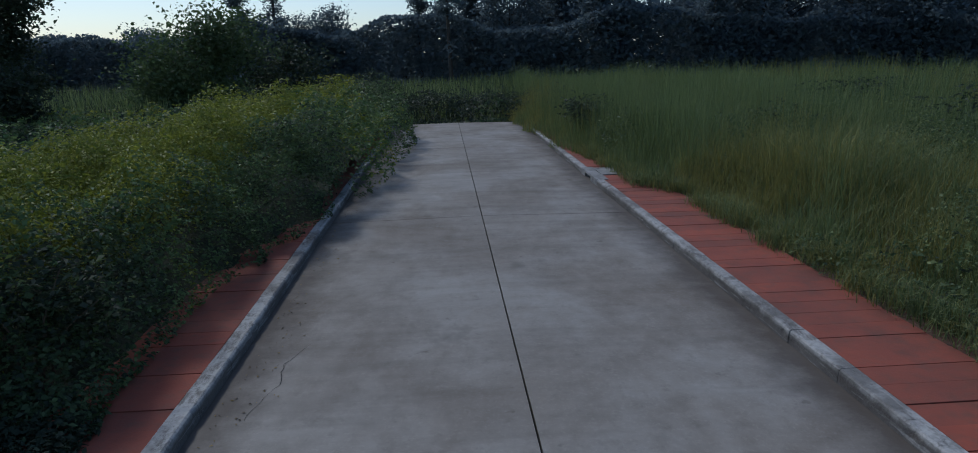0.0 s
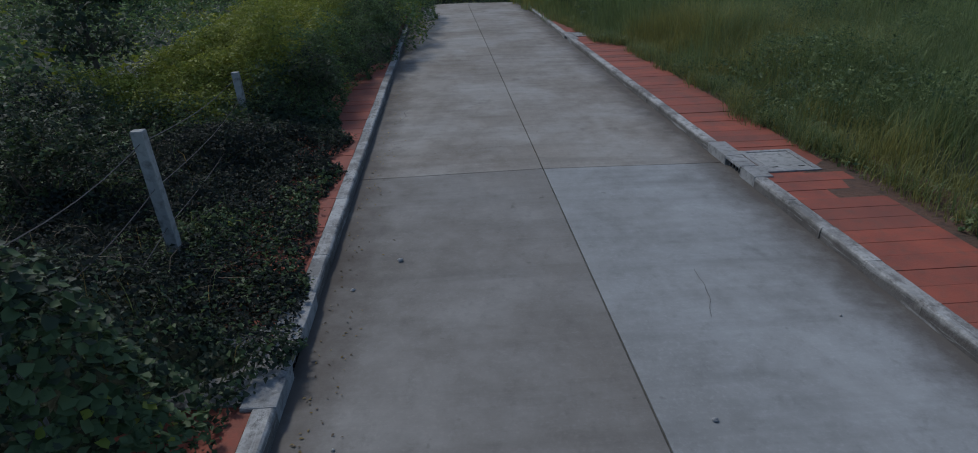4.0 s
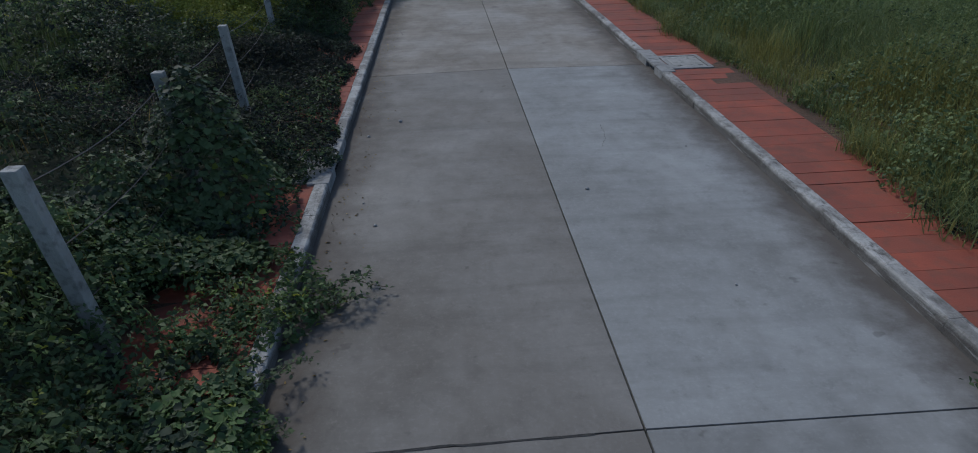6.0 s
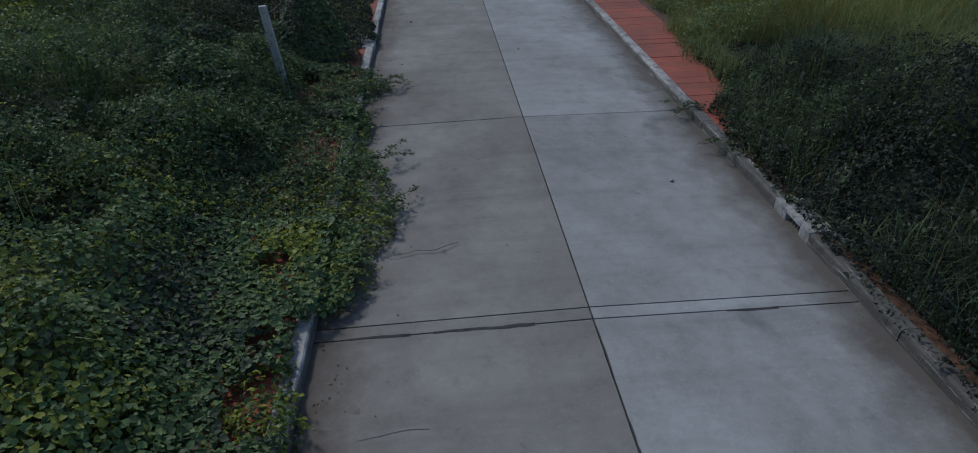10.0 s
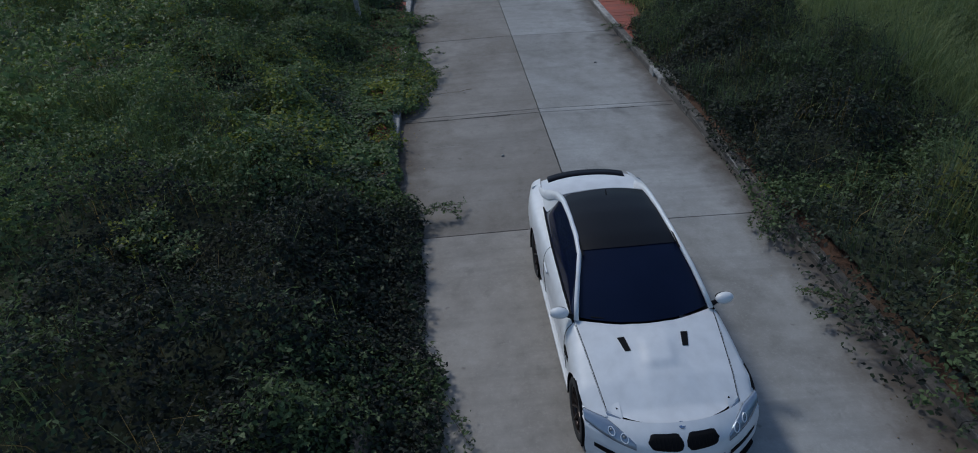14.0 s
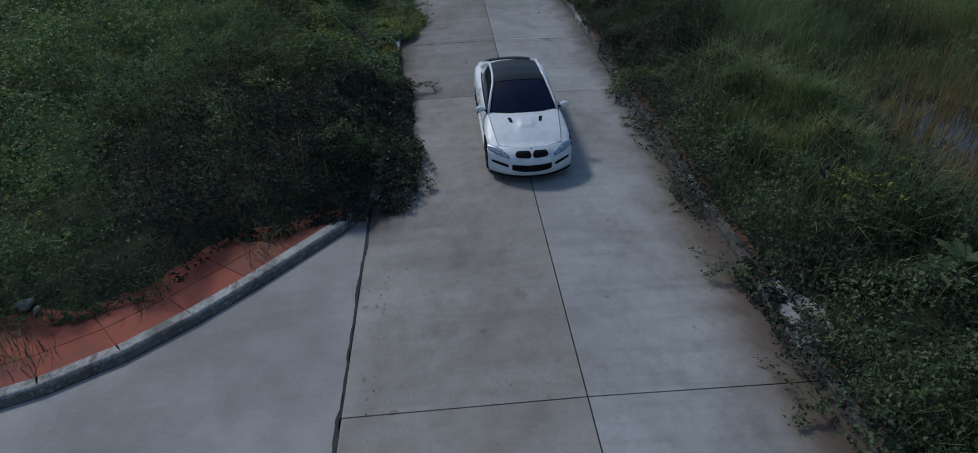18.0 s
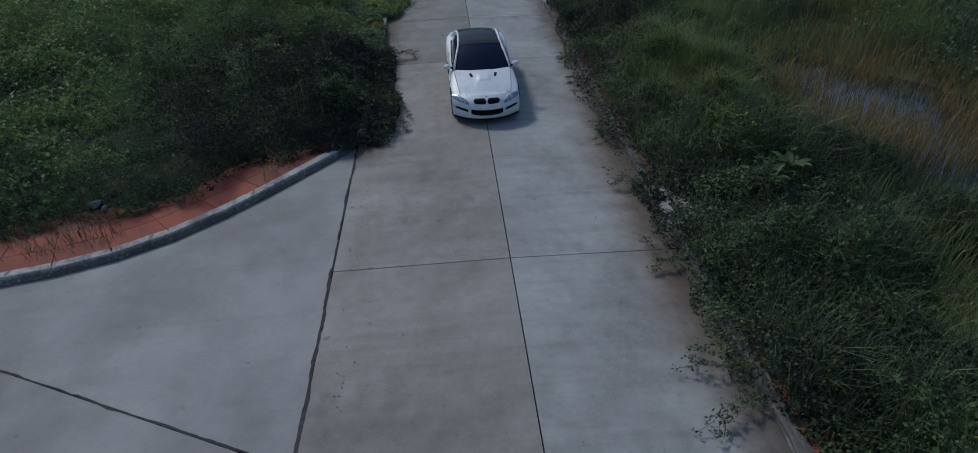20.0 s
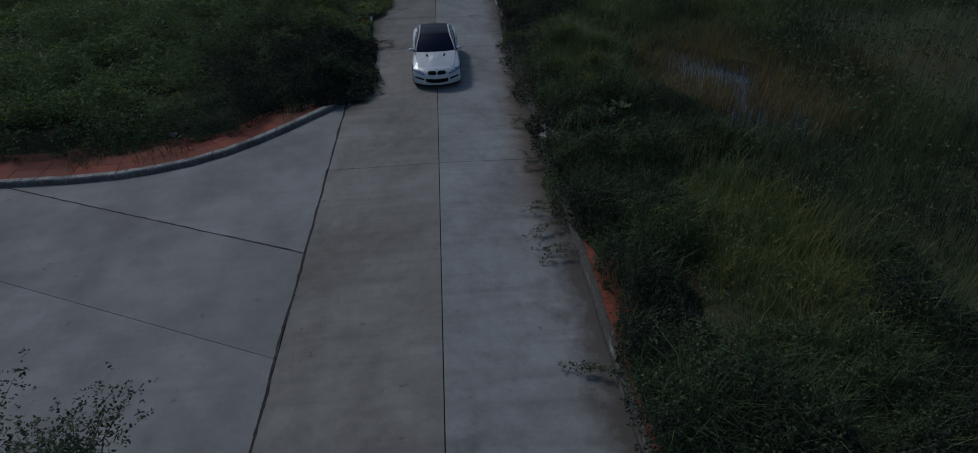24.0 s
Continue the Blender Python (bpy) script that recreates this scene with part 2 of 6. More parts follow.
M_POST = soil("grey_concrete_post", (0.36, 0.35, 0.33), (0.24, 0.235, 0.22))
M_WIRE = plain("rusty_wire", (0.12, 0.10, 0.09), 0.6, 0.6)
M_TAR = plain("tar_joint", (0.016, 0.015, 0.015), 0.6)
tar = M_TAR.node_tree.nodes["Principled BSDF"].inputs
tar["Specular IOR Level"].default_value, tar["Roughness"].default_value = 0.08, 0.9
M_SEAM = soil("dusty_old_tar", (0.060, 0.056, 0.052), (0.024, 0.023, 0.022))
M_CAST = soil("pale_cast_concrete", (0.34, 0.335, 0.325), (0.20, 0.195, 0.185))
M_STEEL = plain("dull_steel", (0.27, 0.27, 0.27), 0.5, 0.5)


# ---- building helpers ----
PACE = 0.932     # metres to one step of y on the plan, which is drawn in paces along the road
PLAN = Matrix.Diagonal((1, PACE, 1, 1))


def link_mesh(name, me, parent=None, mats=(), label=""):
    for mm in mats:
        me.materials.append(mm)
    ob = new(name, me)
    if parent is not None:
        ob.parent = parent
    else:
        ob.matrix_basis = PLAN
    if label:
        ob["label"] = label
    return ob


def part(name, bm, material, parent, label="", smooth=False):
    """Links a bmesh as one mesh object under a thing or a part."""
    me = bpy.data.meshes.new(name)
    bm.to_mesh(me)
    bm.free()
    if smooth:
        me.shade_smooth()
    return link_mesh(name, me, parent, (material,), label)


def thing(name, at=None, rz=0.0):
    """An Empty at a place of the plan; without a place, the plan's own origin and pace."""
    ob = new(name)
    ob.empty_display_size = 0.2
    ob.matrix_basis = PLAN if at is None else pose(at[0], at[1] * PACE, at[2], 0, 0, rz)
    return ob


def box(bm, x0, x1, y0, y1, z0, z1, bevel=0.0):
    r = bmesh.ops.create_cube(bm, size=1.0, matrix=Matrix.Translation(((x0 + x1) / 2, (y0 + y1) / 2, (z0 + z1) / 2))
                              @ Matrix.Diagonal((x1 - x0, y1 - y0, z1 - z0, 1)))
    if bevel:
        es = {e for v in r["verts"] for e in v.link_edges}
        bmesh.ops.bevel(bm, geom=list(es), offset=bevel, segments=2, affect="EDGES", profile=0.6)
    return bm


def prism(bm, pts, z0, z1):
    """A slab with the outline pts; z1 may be a function of x and y."""
    top = z1 if callable(z1) else (lambda x, y: z1)
    lo = [bm.verts.new((x, y, z0)) for x, y in pts]
    hi = [bm.verts.new((x, y, top(x, y))) for x, y in pts]
    n = len(pts)
    bm.faces.new(hi)
    bm.faces.new(lo[::-1])
    for i in range(n):
        bm.faces.new((lo[i], lo[(i + 1) % n], hi[(i + 1) % n], hi[i]))
    bmesh.ops.recalc_face_normals(bm, faces=bm.faces)
    return bm


def tube(bm, pts, radii, sides=6):
    """A round, tapered limb along pts."""
    rings = []
    for i, p in enumerate(pts):
        p = Vector(p)
        a, b = Vector(pts[max(i - 1, 0)]), Vector(pts[min(i + 1, len(pts) - 1)])
        q = (b - a).to_track_quat("Z", "Y")
        rings.append([bm.verts.new(p + q @ Vector((math.cos(u) * radii[i], math.sin(u) * radii[i], 0)))
                      for u in (2 * math.pi * k / sides for k in range(sides))])
    for r, s in zip(rings, rings[1:]):
        for k in range(sides):
            bm.faces.new((r[k], r[(k + 1) % sides], s[(k + 1) % sides], s[k]))
    bm.faces.new(rings[0][::-1])
    bm.faces.new(rings[-1])
    return bm


def soup(name, verts, quads, slots=None, mats=(), parent=None, label=""):
    """A big joined mesh from arrays: verts (n, 3), quads (m, 4), a material slot for each face."""
    me = bpy.data.meshes.new(name)
    me.vertices.add(len(verts))
    me.vertices.foreach_set("co", np.asarray(verts, np.float32).ravel())
    q = np.asarray(quads, np.int32)
    me.loops.add(q.size)
    me.loops.foreach_set("vertex_index", q.ravel())
    me.polygons.add(len(q))
    me.polygons.foreach_set("loop_start", np.arange(0, q.size, 4, dtype=np.int32))
    if slots is not None:
        me.polygons.foreach_set("material_index", np.asarray(slots, np.int32))
    me.update(calc_edges=True)
    return link_mesh(name, me, parent, mats, label)


LATTICE = RNG.random((8, 128, 128))


def field(x, y, size, seed=0):
    """Smooth random field of 0 to 1 over the plan, with bumps about size metres wide."""
    u, v = np.asarray(x, float) / size + 31.7 * seed, np.asarray(y, float) / size + 17.3 * seed
    i, j = np.floor(u).astype(int), np.floor(v).astype(int)
    a, b = u - i, v - j
    a, b = a * a * (3 - 2 * a), b * b * (3 - 2 * b)
    g = LATTICE[seed % 8]
    return ((g[i % 128, j % 128] * (1 - a) + g[(i + 1) % 128, j % 128] * a) * (1 - b)
            + (g[i % 128, (j + 1) % 128] * (1 - a) + g[(i + 1) % 128, (j + 1) % 128] * a) * b)


def step(v, a, b):
    """0 below a, 1 above b, smooth between."""
    s = np.clip((np.asarray(v, float) - a) / (b - a), 0, 1)
    return s * s * (3 - 2 * s)


def leaves(n, pos, size, tilt=0.7, slim=0.55, face=0.0):
    """Diamond leaves with a folded midrib at pos (n, 3), turned towards face (n, 3): verts and quads."""
    az = RNG.random(n) * 2 * np.pi
    up = np.stack([RNG.normal(0, tilt, n), RNG.normal(0, tilt, n), np.ones(n)], 1) + face
    up /= np.linalg.norm(up, axis=1)[:, None]
    d = np.stack([np.cos(az), np.sin(az), np.zeros(n)], 1)
    d -= up * (d * up).sum(1)[:, None]
    d /= np.linalg.norm(d, axis=1)[:, None]
    s = np.cross(up, d)
    L = (size * (0.6 + 0.8 * RNG.random(n)))[:, None]
    w = L * slim * (0.7 + 0.5 * RNG.random(n))[:, None] * 0.5
    droop = up * L * 0.18
    v = np.stack([pos - d * L * 0.5 - droop, pos + s * w - d * L * 0.08, pos + d * L * 0.5 - droop, pos - s * w - d * L * 0.08], 1)
    return v.reshape(-1, 3), np.arange(4 * n).reshape(-1, 4)


def slope(h, x, y, most=0.55):
    """The way a mass of height h faces at each point, level parts 0."""
    e = 0.16
    g = np.stack([h(x - e, y) - h(x + e, y), h(x, y - e) - h(x, y + e), np.zeros(len(x))], 1) / (2 * e)
    k = np.linalg.norm(g, axis=1)[:, None]
    return g * np.minimum(1, most / np.maximum(k, 1e-6))


def round_leaves(n, pos, size, tilt=0.5, face=0.0):
    """Broad lobed leaves of two folded halves at pos (n, 3): verts and quads."""
    az = RNG.random(n) * 2 * np.pi
    up = np.stack([RNG.normal(0, tilt, n), RNG.normal(0, tilt, n), np.ones(n)], 1) + face
    up /= np.linalg.norm(up, axis=1)[:, None]
    d = np.stack([np.cos(az), np.sin(az), np.zeros(n)], 1)
    d -= up * (d * up).sum(1)[:, None]
    d /= np.linalg.norm(d, axis=1)[:, None]
    s = np.cross(up, d)
    L = (size * (0.6 + 0.8 * RNG.random(n)))[:, None]
    u = up * L * 0.10
    v = np.stack([pos - d * L * 0.38, pos - s * L * 0.46 - d * L * 0.36 + u, pos - s * L * 0.40 + d * L * 0.22 + u, pos + d * L * 0.52 - u,
                  pos + s * L * 0.40 + d * L * 0.22 + u, pos + s * L * 0.46 - d * L * 0.36 + u], 1)
    k = 6 * np.arange(n)[:, None]
    return v.reshape(-1, 3), np.stack([k + np.array([0, 3, 2, 1]), k + np.array([0, 5, 4, 3])], 1).reshape(-1, 4)


def sprigs(n, base, reach, size, count=7, rise=0.55, face=None):
    """Arching leafy shoots: count leaves along each of n stems that start at base."""
    az = RNG.random(n) * 2 * np.pi
    out = np.stack([np.cos(az), np.sin(az), np.zeros(n)], 1)
    ln = (reach * (0.5 + 0.9 * RNG.random(n)))[:, None]
    lift = (rise * (0.2 + 1.2 * RNG.random(n)))[:, None]
    t = (np.arange(count) + 0.5) / count
    p = [base + out * ln * u + np.array([0, 0, 1.0]) * ln * lift * (u - 0.75 * u * u) * 1.6 for u in t]
    p = np.stack(p, 1).reshape(-1, 3) + RNG.normal(0, 0.022, (n * count, 3))
    return leaves(len(p), p, np.repeat(size, count), 0.6, face=0.0 if face is None else np.repeat(face, count, 0))


def blades(n, pos, height, lean, width, bent=True):
    """Grass blades: each a tapered strip of two quads that bends over, or one straight quad."""
    az = RNG.random(n) * 2 * np.pi
    d = np.stack([np.cos(az), np.sin(az), np.zeros(n)], 1)
    s = np.stack([-np.sin(az), np.cos(az), np.zeros(n)], 1)
    h = (height * (0.55 + 0.75 * RNG.random(n)))[:, None]
    ln = h * (lean * RNG.random(n))[:, None]
    w = (width * (0.6 + 0.8 * RNG.random(n)))[:, None] * 0.5
    up = np.array([0, 0, 1.0])
    mid = pos + up * h * 0.6 + d * ln * 0.35
    tip = pos + up * h * (1 - 0.25 * (ln / h)) + d * ln
    if not bent:
        v = np.stack([pos - s * w, pos + s * w, tip + s * w * 0.2, tip - s * w * 0.2], 1)
        return v.reshape(-1, 3), np.arange(4 * n).reshape(-1, 4)
    v = np.stack([pos - s * w, pos + s * w, mid + s * w * 0.8, mid - s * w * 0.8, tip + s * w * 0.12, tip - s * w * 0.12], 1)
    k = 6 * np.arange(n)[:, None]
    q = np.concatenate([k + np.array([0, 1, 2, 3]), k + np.array([3, 2, 4, 5])])
    return v.reshape(-1, 3), q


def merge(chunks):
    """Joins (verts, quads, slot) chunks into arrays for soup()."""
    vs, qs, ss, o = [], [], [], 0
    for v, q, s in chunks:
        vs.append(v)
        qs.append(q + o)
        ss.append(np.full(len(q), s) if np.isscalar(s) else s)
        o += len(v)
    return np.concatenate(vs), np.concatenate(qs), np.concatenate(ss)


# ---- the plan ----
HALF = 3.04           # half the carriageway
HALF_R = 3.05         # to the right kerb


def kerb_x(y):
    """The right kerb's face: the road grows slightly wider towards the side road."""
    return HALF_R + 0.10 * min(1.0, max(0.0, (-8.0 - y) / 16.0))


FALL = 0.015          # crossfall from the crown
KERB_TOP = 0.115
JOINTS = [44.3, 34.3, 22.9, 11.3, 0.0, -6.06, -6.28, -11.25, -22.58, -34.0, -46.0]
EDGE = -3.23          # joint between carriageway and side road
CURVE = [(-3.12, -16.6), (-3.32, -17.3), (-3.72, -17.95), (-4.24, -18.62), (-4.92, -19.5), (-5.65, -20.35), (-6.45, -21.12),
         (-7.35, -21.72), (-8.3, -22.12), (-9.3, -22.38), (-10.6, -22.5), (-12.4, -22.5), (-15.0, -22.45), (-20.0, -22.4), (-40.0, -22.2)]


def crown(x, y):
    return -FALL * abs(x)


# ---- ground and carriageway ----
bm = bmesh.new()
bmesh.ops.create_grid(bm, x_segments=60, y_segments=60, size=2500)
for v in bm.verts:
    v.co.z = -0.32
ground = part("ground", bm, M_GROUND, None)
tagged(ground, "rough green field running out to the trees", "ground", kind="structure")

road = tagged(thing("road"), "two-lane concrete road with dark tarred joints and stains", "road", kind="structure")
bm = bmesh.new()
prism(bm, [(-40, -48), (6, -48), (6, 44.5), (-3.4, 44.5), (-3.4, -16), (-40, -21.5)], -0.30, lambda x, y: -0.075 if abs(x) > 1 else -0.06)
part("joint_filler", bm, M_TAR, road, "black tar in the joints")


def lane_slab(x0, x1, y0, y1, mat):
    g = 0.0105
    bm = bmesh.new()
    ys = [y1 - g, y0 + g]
    prism(bm, [(x0 + g, ys[1]), (x1 - g, ys[1]), (x1 - g, ys[0]), (x0 + g, ys[0])], -0.22, crown)
    part("slab", bm, mat, road)


for ya, yb in zip(JOINTS, JOINTS[1:]):
    lane_slab(0, HALF_R + 0.14, yb, ya, M_ROAD_F if yb > 8 else M_ROAD_R)
    lane_slab(EDGE + 0.012 if yb < -17 else -HALF - 0.04, 0, yb, ya, M_ROAD_M if yb < -12 else M_ROAD_F if yb > 8 else M_ROAD_L)
bm = bmesh.new()
prism(bm, [(EDGE + 0.02, -17.2), (-HALF - 0.05, -17.2), (-HALF - 0.05, -11.3), (EDGE + 0.02, -11.3)], -0.22, -0.05)
part("edge_strip", bm, M_ROAD_L, road)
# far end, where the road swings away to the left
bm = bmesh.new()
prism(bm, [(-26, 38.2), (-3.06, 38.2), (-3.06, 44.0), (-26, 44.0)], -0.22, -0.047)
part("slab", bm, M_ROAD_S, road)


def side_slab(pts):
    bm = bmesh.new()
    prism(bm, pts, -0.22, -0.049)
    part("slab", bm, M_ROAD_S, road)


SL = -0.495
j6 = lambda x, o=0.0: -27.0 + o + (x - EDGE) * SL
j7 = lambda x, o=0.0: -30.75 + o + (x - EDGE) * SL
j8 = lambda x, o=0.0: -34.6 + o + (x - EDGE) * SL
L0 = EDGE - 0.020
arc = [(x + 0.03, y - 0.01) for x, y in CURVE if x > -12.2]
side_slab([(L0, j6(L0, 0.02)), (L0, -17.35)] + [p for p in arc if p[0] < L0 - 0.02] + [(-12.3, j6(-12.3, 0.02))])
side_slab([(L0, j7(L0, 0.007)), (L0, j6(L0, -0.02)), (-12.4, j6(-12.4, -0.02)), (-19, -22.42), (-19, j7(-19, 0.007))])
side_slab([(L0, j8(L0, 0.007)), (L0, j7(L0, -0.007)), (-19.01, j7(-19, -0.007)), (-19.01, -22.42), (-22, -22.36), (-22, j8(-22, 0.007))])
side_slab([(L0, -47), (L0, j8(L0, -0.007)), (-22.02, j8(-22, -0.007)), (-22.02, -22.36), (-40, -22.2), (-40, -47)])

def ribbon(name, pts, width, mat, seed, wander=0.010, label=""):
    """A thin uneven run of tar or a crack lying 4 mm over the slabs, along pts."""
    rr = random.Random(seed)
    bm = bmesh.new()
    run = []
    for a, b in zip(pts, pts[1:]):
        n = max(2, int(math.dist(a, b) / 0.09))
        run += [Vector((*a, 0)).lerp(Vector((*b, 0)), k / n) for k in range(n)]
    rows, off, wide = [], 0.0, 1.0
    for k, p in enumerate(run):
        d = (run[min(k + 1, len(run) - 1)] - run[max(k - 1, 0)]).normalized()
        n = Vector((-d.y, d.x, 0))
        off = 0.8 * off + rr.gauss(0, wander)
        wide = min(1.6, max(0.45, 0.75 * wide + 0.25 * rr.lognormvariate(0, 0.8)))
        z = (-0.049 if p.x < EDGE else crown(p.x, p.y)) + 0.004
        w = width * wide * 0.5
        rows.append([bm.verts.new(p + n * (off + s * w) + Vector((0, 0, z))) for s in (-1, 1)])
    for r, q in zip(rows, rows[1:]):
        bm.faces.new((r[0], r[1], q[1], q[0]))
    bmesh.ops.recalc_face_normals(bm, faces=bm.faces)
    return part(name, bm, mat, road, label)


ribbon("tar_seam", [(EDGE - 0.004, -17.4), (EDGE - 0.004, -46.0)], 0.042, M_SEAM, 1, 0.007, "wavy black tar seam")
ribbon("tar_seam", [(L0 - 0.03, j6(L0 - 0.03)), (-12.2, j6(-12.2))], 0.030, M_SEAM, 2, 0.006, "wavy black tar seam")
ribbon("tar_seam", [(-2.7, -6.28), (-1.9, -6.285)], 0.030, M_SEAM, 3, 0.004, "black tar smeared over the joint")
ribbon("tar_seam", [(-1.75, -6.285), (-0.55, -6.28)], 0.040, M_SEAM, 4, 0.006, "black tar smeared over the joint")
ribbon("tar_seam", [(1.5, -6.28), (2.2, -6.28)], 0.034, M_SEAM, 5, 0.006, "black tar smeared over the joint")
ribbon("tar_seam", [(-2.6, 0.0), (-0.3, 0.0)], 0.018, M_SEAM, 6, 0.004, "black tar smeared over the joint")
ribbon("tar_seam", [(0.0, -6.4), (0.02, -14.0)], 0.016, M_SEAM, 7, 0.003, "black tar in the centre joint")
ribbon("crack", [(-2.62, 14.9), (-2.45, 15.6), (-2.50, 16.1), (-2.30, 16.7)], 0.005, M_SEAM, 8, 0.010, "hairline crack in the concrete")
ribbon("crack", [(1.0, 6.2), (1.18, 6.9), (1.22, 7.4)], 0.004, M_SEAM, 9, 0.010, "hairline crack in the concrete")
ribbon("crack", [(-2.45, -7.75), (-2.0, -7.66), (-1.7, -7.70)], 0.004, M_SEAM, 10, 0.008, "hairline crack in the concrete")
ribbon("crack", [(-2.3, 12.5), (-1.3, 12.62), (-0.4, 12.8)], 0.003, M_SEAM, 11, 0.006, "hairline crack in the concrete")

# ---- kerbs, block by block ----
PROFILE = [(0.0, -0.20), (0.0, -0.045), (0.006, 0.070), (0.013, 0.098), (0.032, KERB_TOP), (0.180, KERB_TOP), (0.192, 0.106), (0.195, -0.20)]
PROFILE_WIDE = [(0.0, -0.20), (0.0, -0.045), (0.040, 0.085), (0.050, 0.106), (0.066, KERB_TOP), (0.240, KERB_TOP), (0.25, 0.105), (0.25, -0.20)]


def kerb_block(a, b, out, gap=0.003, profile=PROFILE, rough=0.0, seed=0):
    """A kerb stone from a to b in plan, rising to the side out (+1: right of a to b), its edges chipped by rough metres."""
    bm = bmesh.new()
    a, b = Vector((*a, 0)), Vector((*b, 0))
    d = (b - a).normalized()
    n = Vector((d.y, -d.x, 0)) * out
    rr = random.Random(seed)
    rows = []
    steps = 8 if rough else 1
    for m in range(steps + 1):
        p = (a + d * gap).lerp(b - d * gap, m / steps)
        chip = rough * max(0.0, rr.gauss(0, 1)) if 0 < m < steps else 0.0
        rows.append([bm.verts.new(p + n * (u + (chip if k in (2, 3) else chip * 0.6 if k == 4 else 0.0)) + Vector((0, 0, z - (chip * 0.8 if k in (3, 4) else 0.0))))
                     for k, (u, z) in enumerate(profile)])
    k = len(profile)
    for r, q in zip(rows, rows[1:]):
        for i in range(k):
            bm.faces.new((r[i], r[(i + 1) % k], q[(i + 1) % k], q[i]))
    bm.faces.new(rows[0][::-1])
    bm.faces.new(rows[-1])
    bmesh.ops.recalc_face_normals(bm, faces=bm.faces)
    return bm


def straight_kerb(name, label, x_at, out, y0, y1, skip):
    kerb = tagged(thing(name), label, "kerb", kind="structure")
    meshes = []
    y = y0
    while y > y1:
        if not any(a < y - 0.5 < b for a, b in skip):
            if len(meshes) < 5:
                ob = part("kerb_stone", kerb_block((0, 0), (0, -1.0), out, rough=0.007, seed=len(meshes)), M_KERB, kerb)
                meshes.append(ob.data)
            else:
                ob = new("kerb_stone", random.choice(meshes))
                ob.parent = kerb
            ob.matrix_basis = pose(x_at(y) + random.uniform(-0.004, 0.004), y, random.uniform(-0.004, 0.003) - (0.045 if out < 0 and -26 < y < -9 else 0.0), 0, random.uniform(-0.5, 0.5), random.uniform(-0.2, 0.2))
        y -= 1.0
    return kerb


kerb_r = straight_kerb("kerb_right", "weathered concrete kerb with flaking pale paint", kerb_x, -1, 44.0, -47.0, [(26.4, 28.0), (10.0, 11.6), (-5.4, -4.0), (-22.0, -20.0)])
kerb_l = straight_kerb("kerb_left", "weathered concrete kerb partly under creepers", lambda y: -HALF, 1, 38.0, -16.6, [(5.1, 6.7)])
for a, b in zip(CURVE, CURVE[1:]):
    n = max(1, round(math.dist(a, b) / 1.0))
    for i in range(n):
        p = tuple(a[k] + (b[k] - a[k]) * i / n for k in (0, 1))
        q = tuple(a[k] + (b[k] - a[k]) * (i + 1) / n for k in (0, 1))
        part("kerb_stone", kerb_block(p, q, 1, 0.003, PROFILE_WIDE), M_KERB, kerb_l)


def inlet(parent, x, y0, y1, out, ya, yb):
    """A kerb inlet from y0 to y1: cast kerb block with a barred dark throat from ya to yb."""
    s = 1 if out < 0 else -1
    rr = random.Random(int(y0 * 10) + 400)

    def block(name, a, b, z0, label, depth=0.30):
        bm = bmesh.new()
        box(bm, min(x, x + s * depth), max(x, x + s * depth), a, b, z0, KERB_TOP + 0.010, 0.014)
        for v in bm.verts:
            v.co += Vector((rr.uniform(-1, 1), rr.uniform(-1, 1), rr.uniform(-1, 0))) * 0.005
        part(name, bm, M_CAST, parent, label)
    block("inlet_shoulder", yb, y1, -0.2, "pale cast concrete inlet block")
    block("inlet_shoulder", y0, ya, -0.2, "pale cast concrete inlet block")
    block("inlet_lintel", ya + 0.003, yb - 0.003, 0.065, "pale concrete inlet lintel", 0.27)
    bm = bmesh.new()
    box(bm, min(x + s * 0.10, x + s * 0.25), max(x + s * 0.10, x + s * 0.25), ya, yb, -0.2, 0.064)
    part("inlet_throat", bm, M_TAR, parent, "dark inlet throat")
    for k in range(5):
        bm = bmesh.new()
        yy = ya + (yb - ya) * (k + 0.5) / 5
        box(bm, min(x + s * 0.05, x + s * 0.07), max(x + s * 0.05, x + s * 0.07), yy - 0.008, yy + 0.008, -0.09, 0.064)
        part("inlet_bar", bm, M_STEEL, parent)


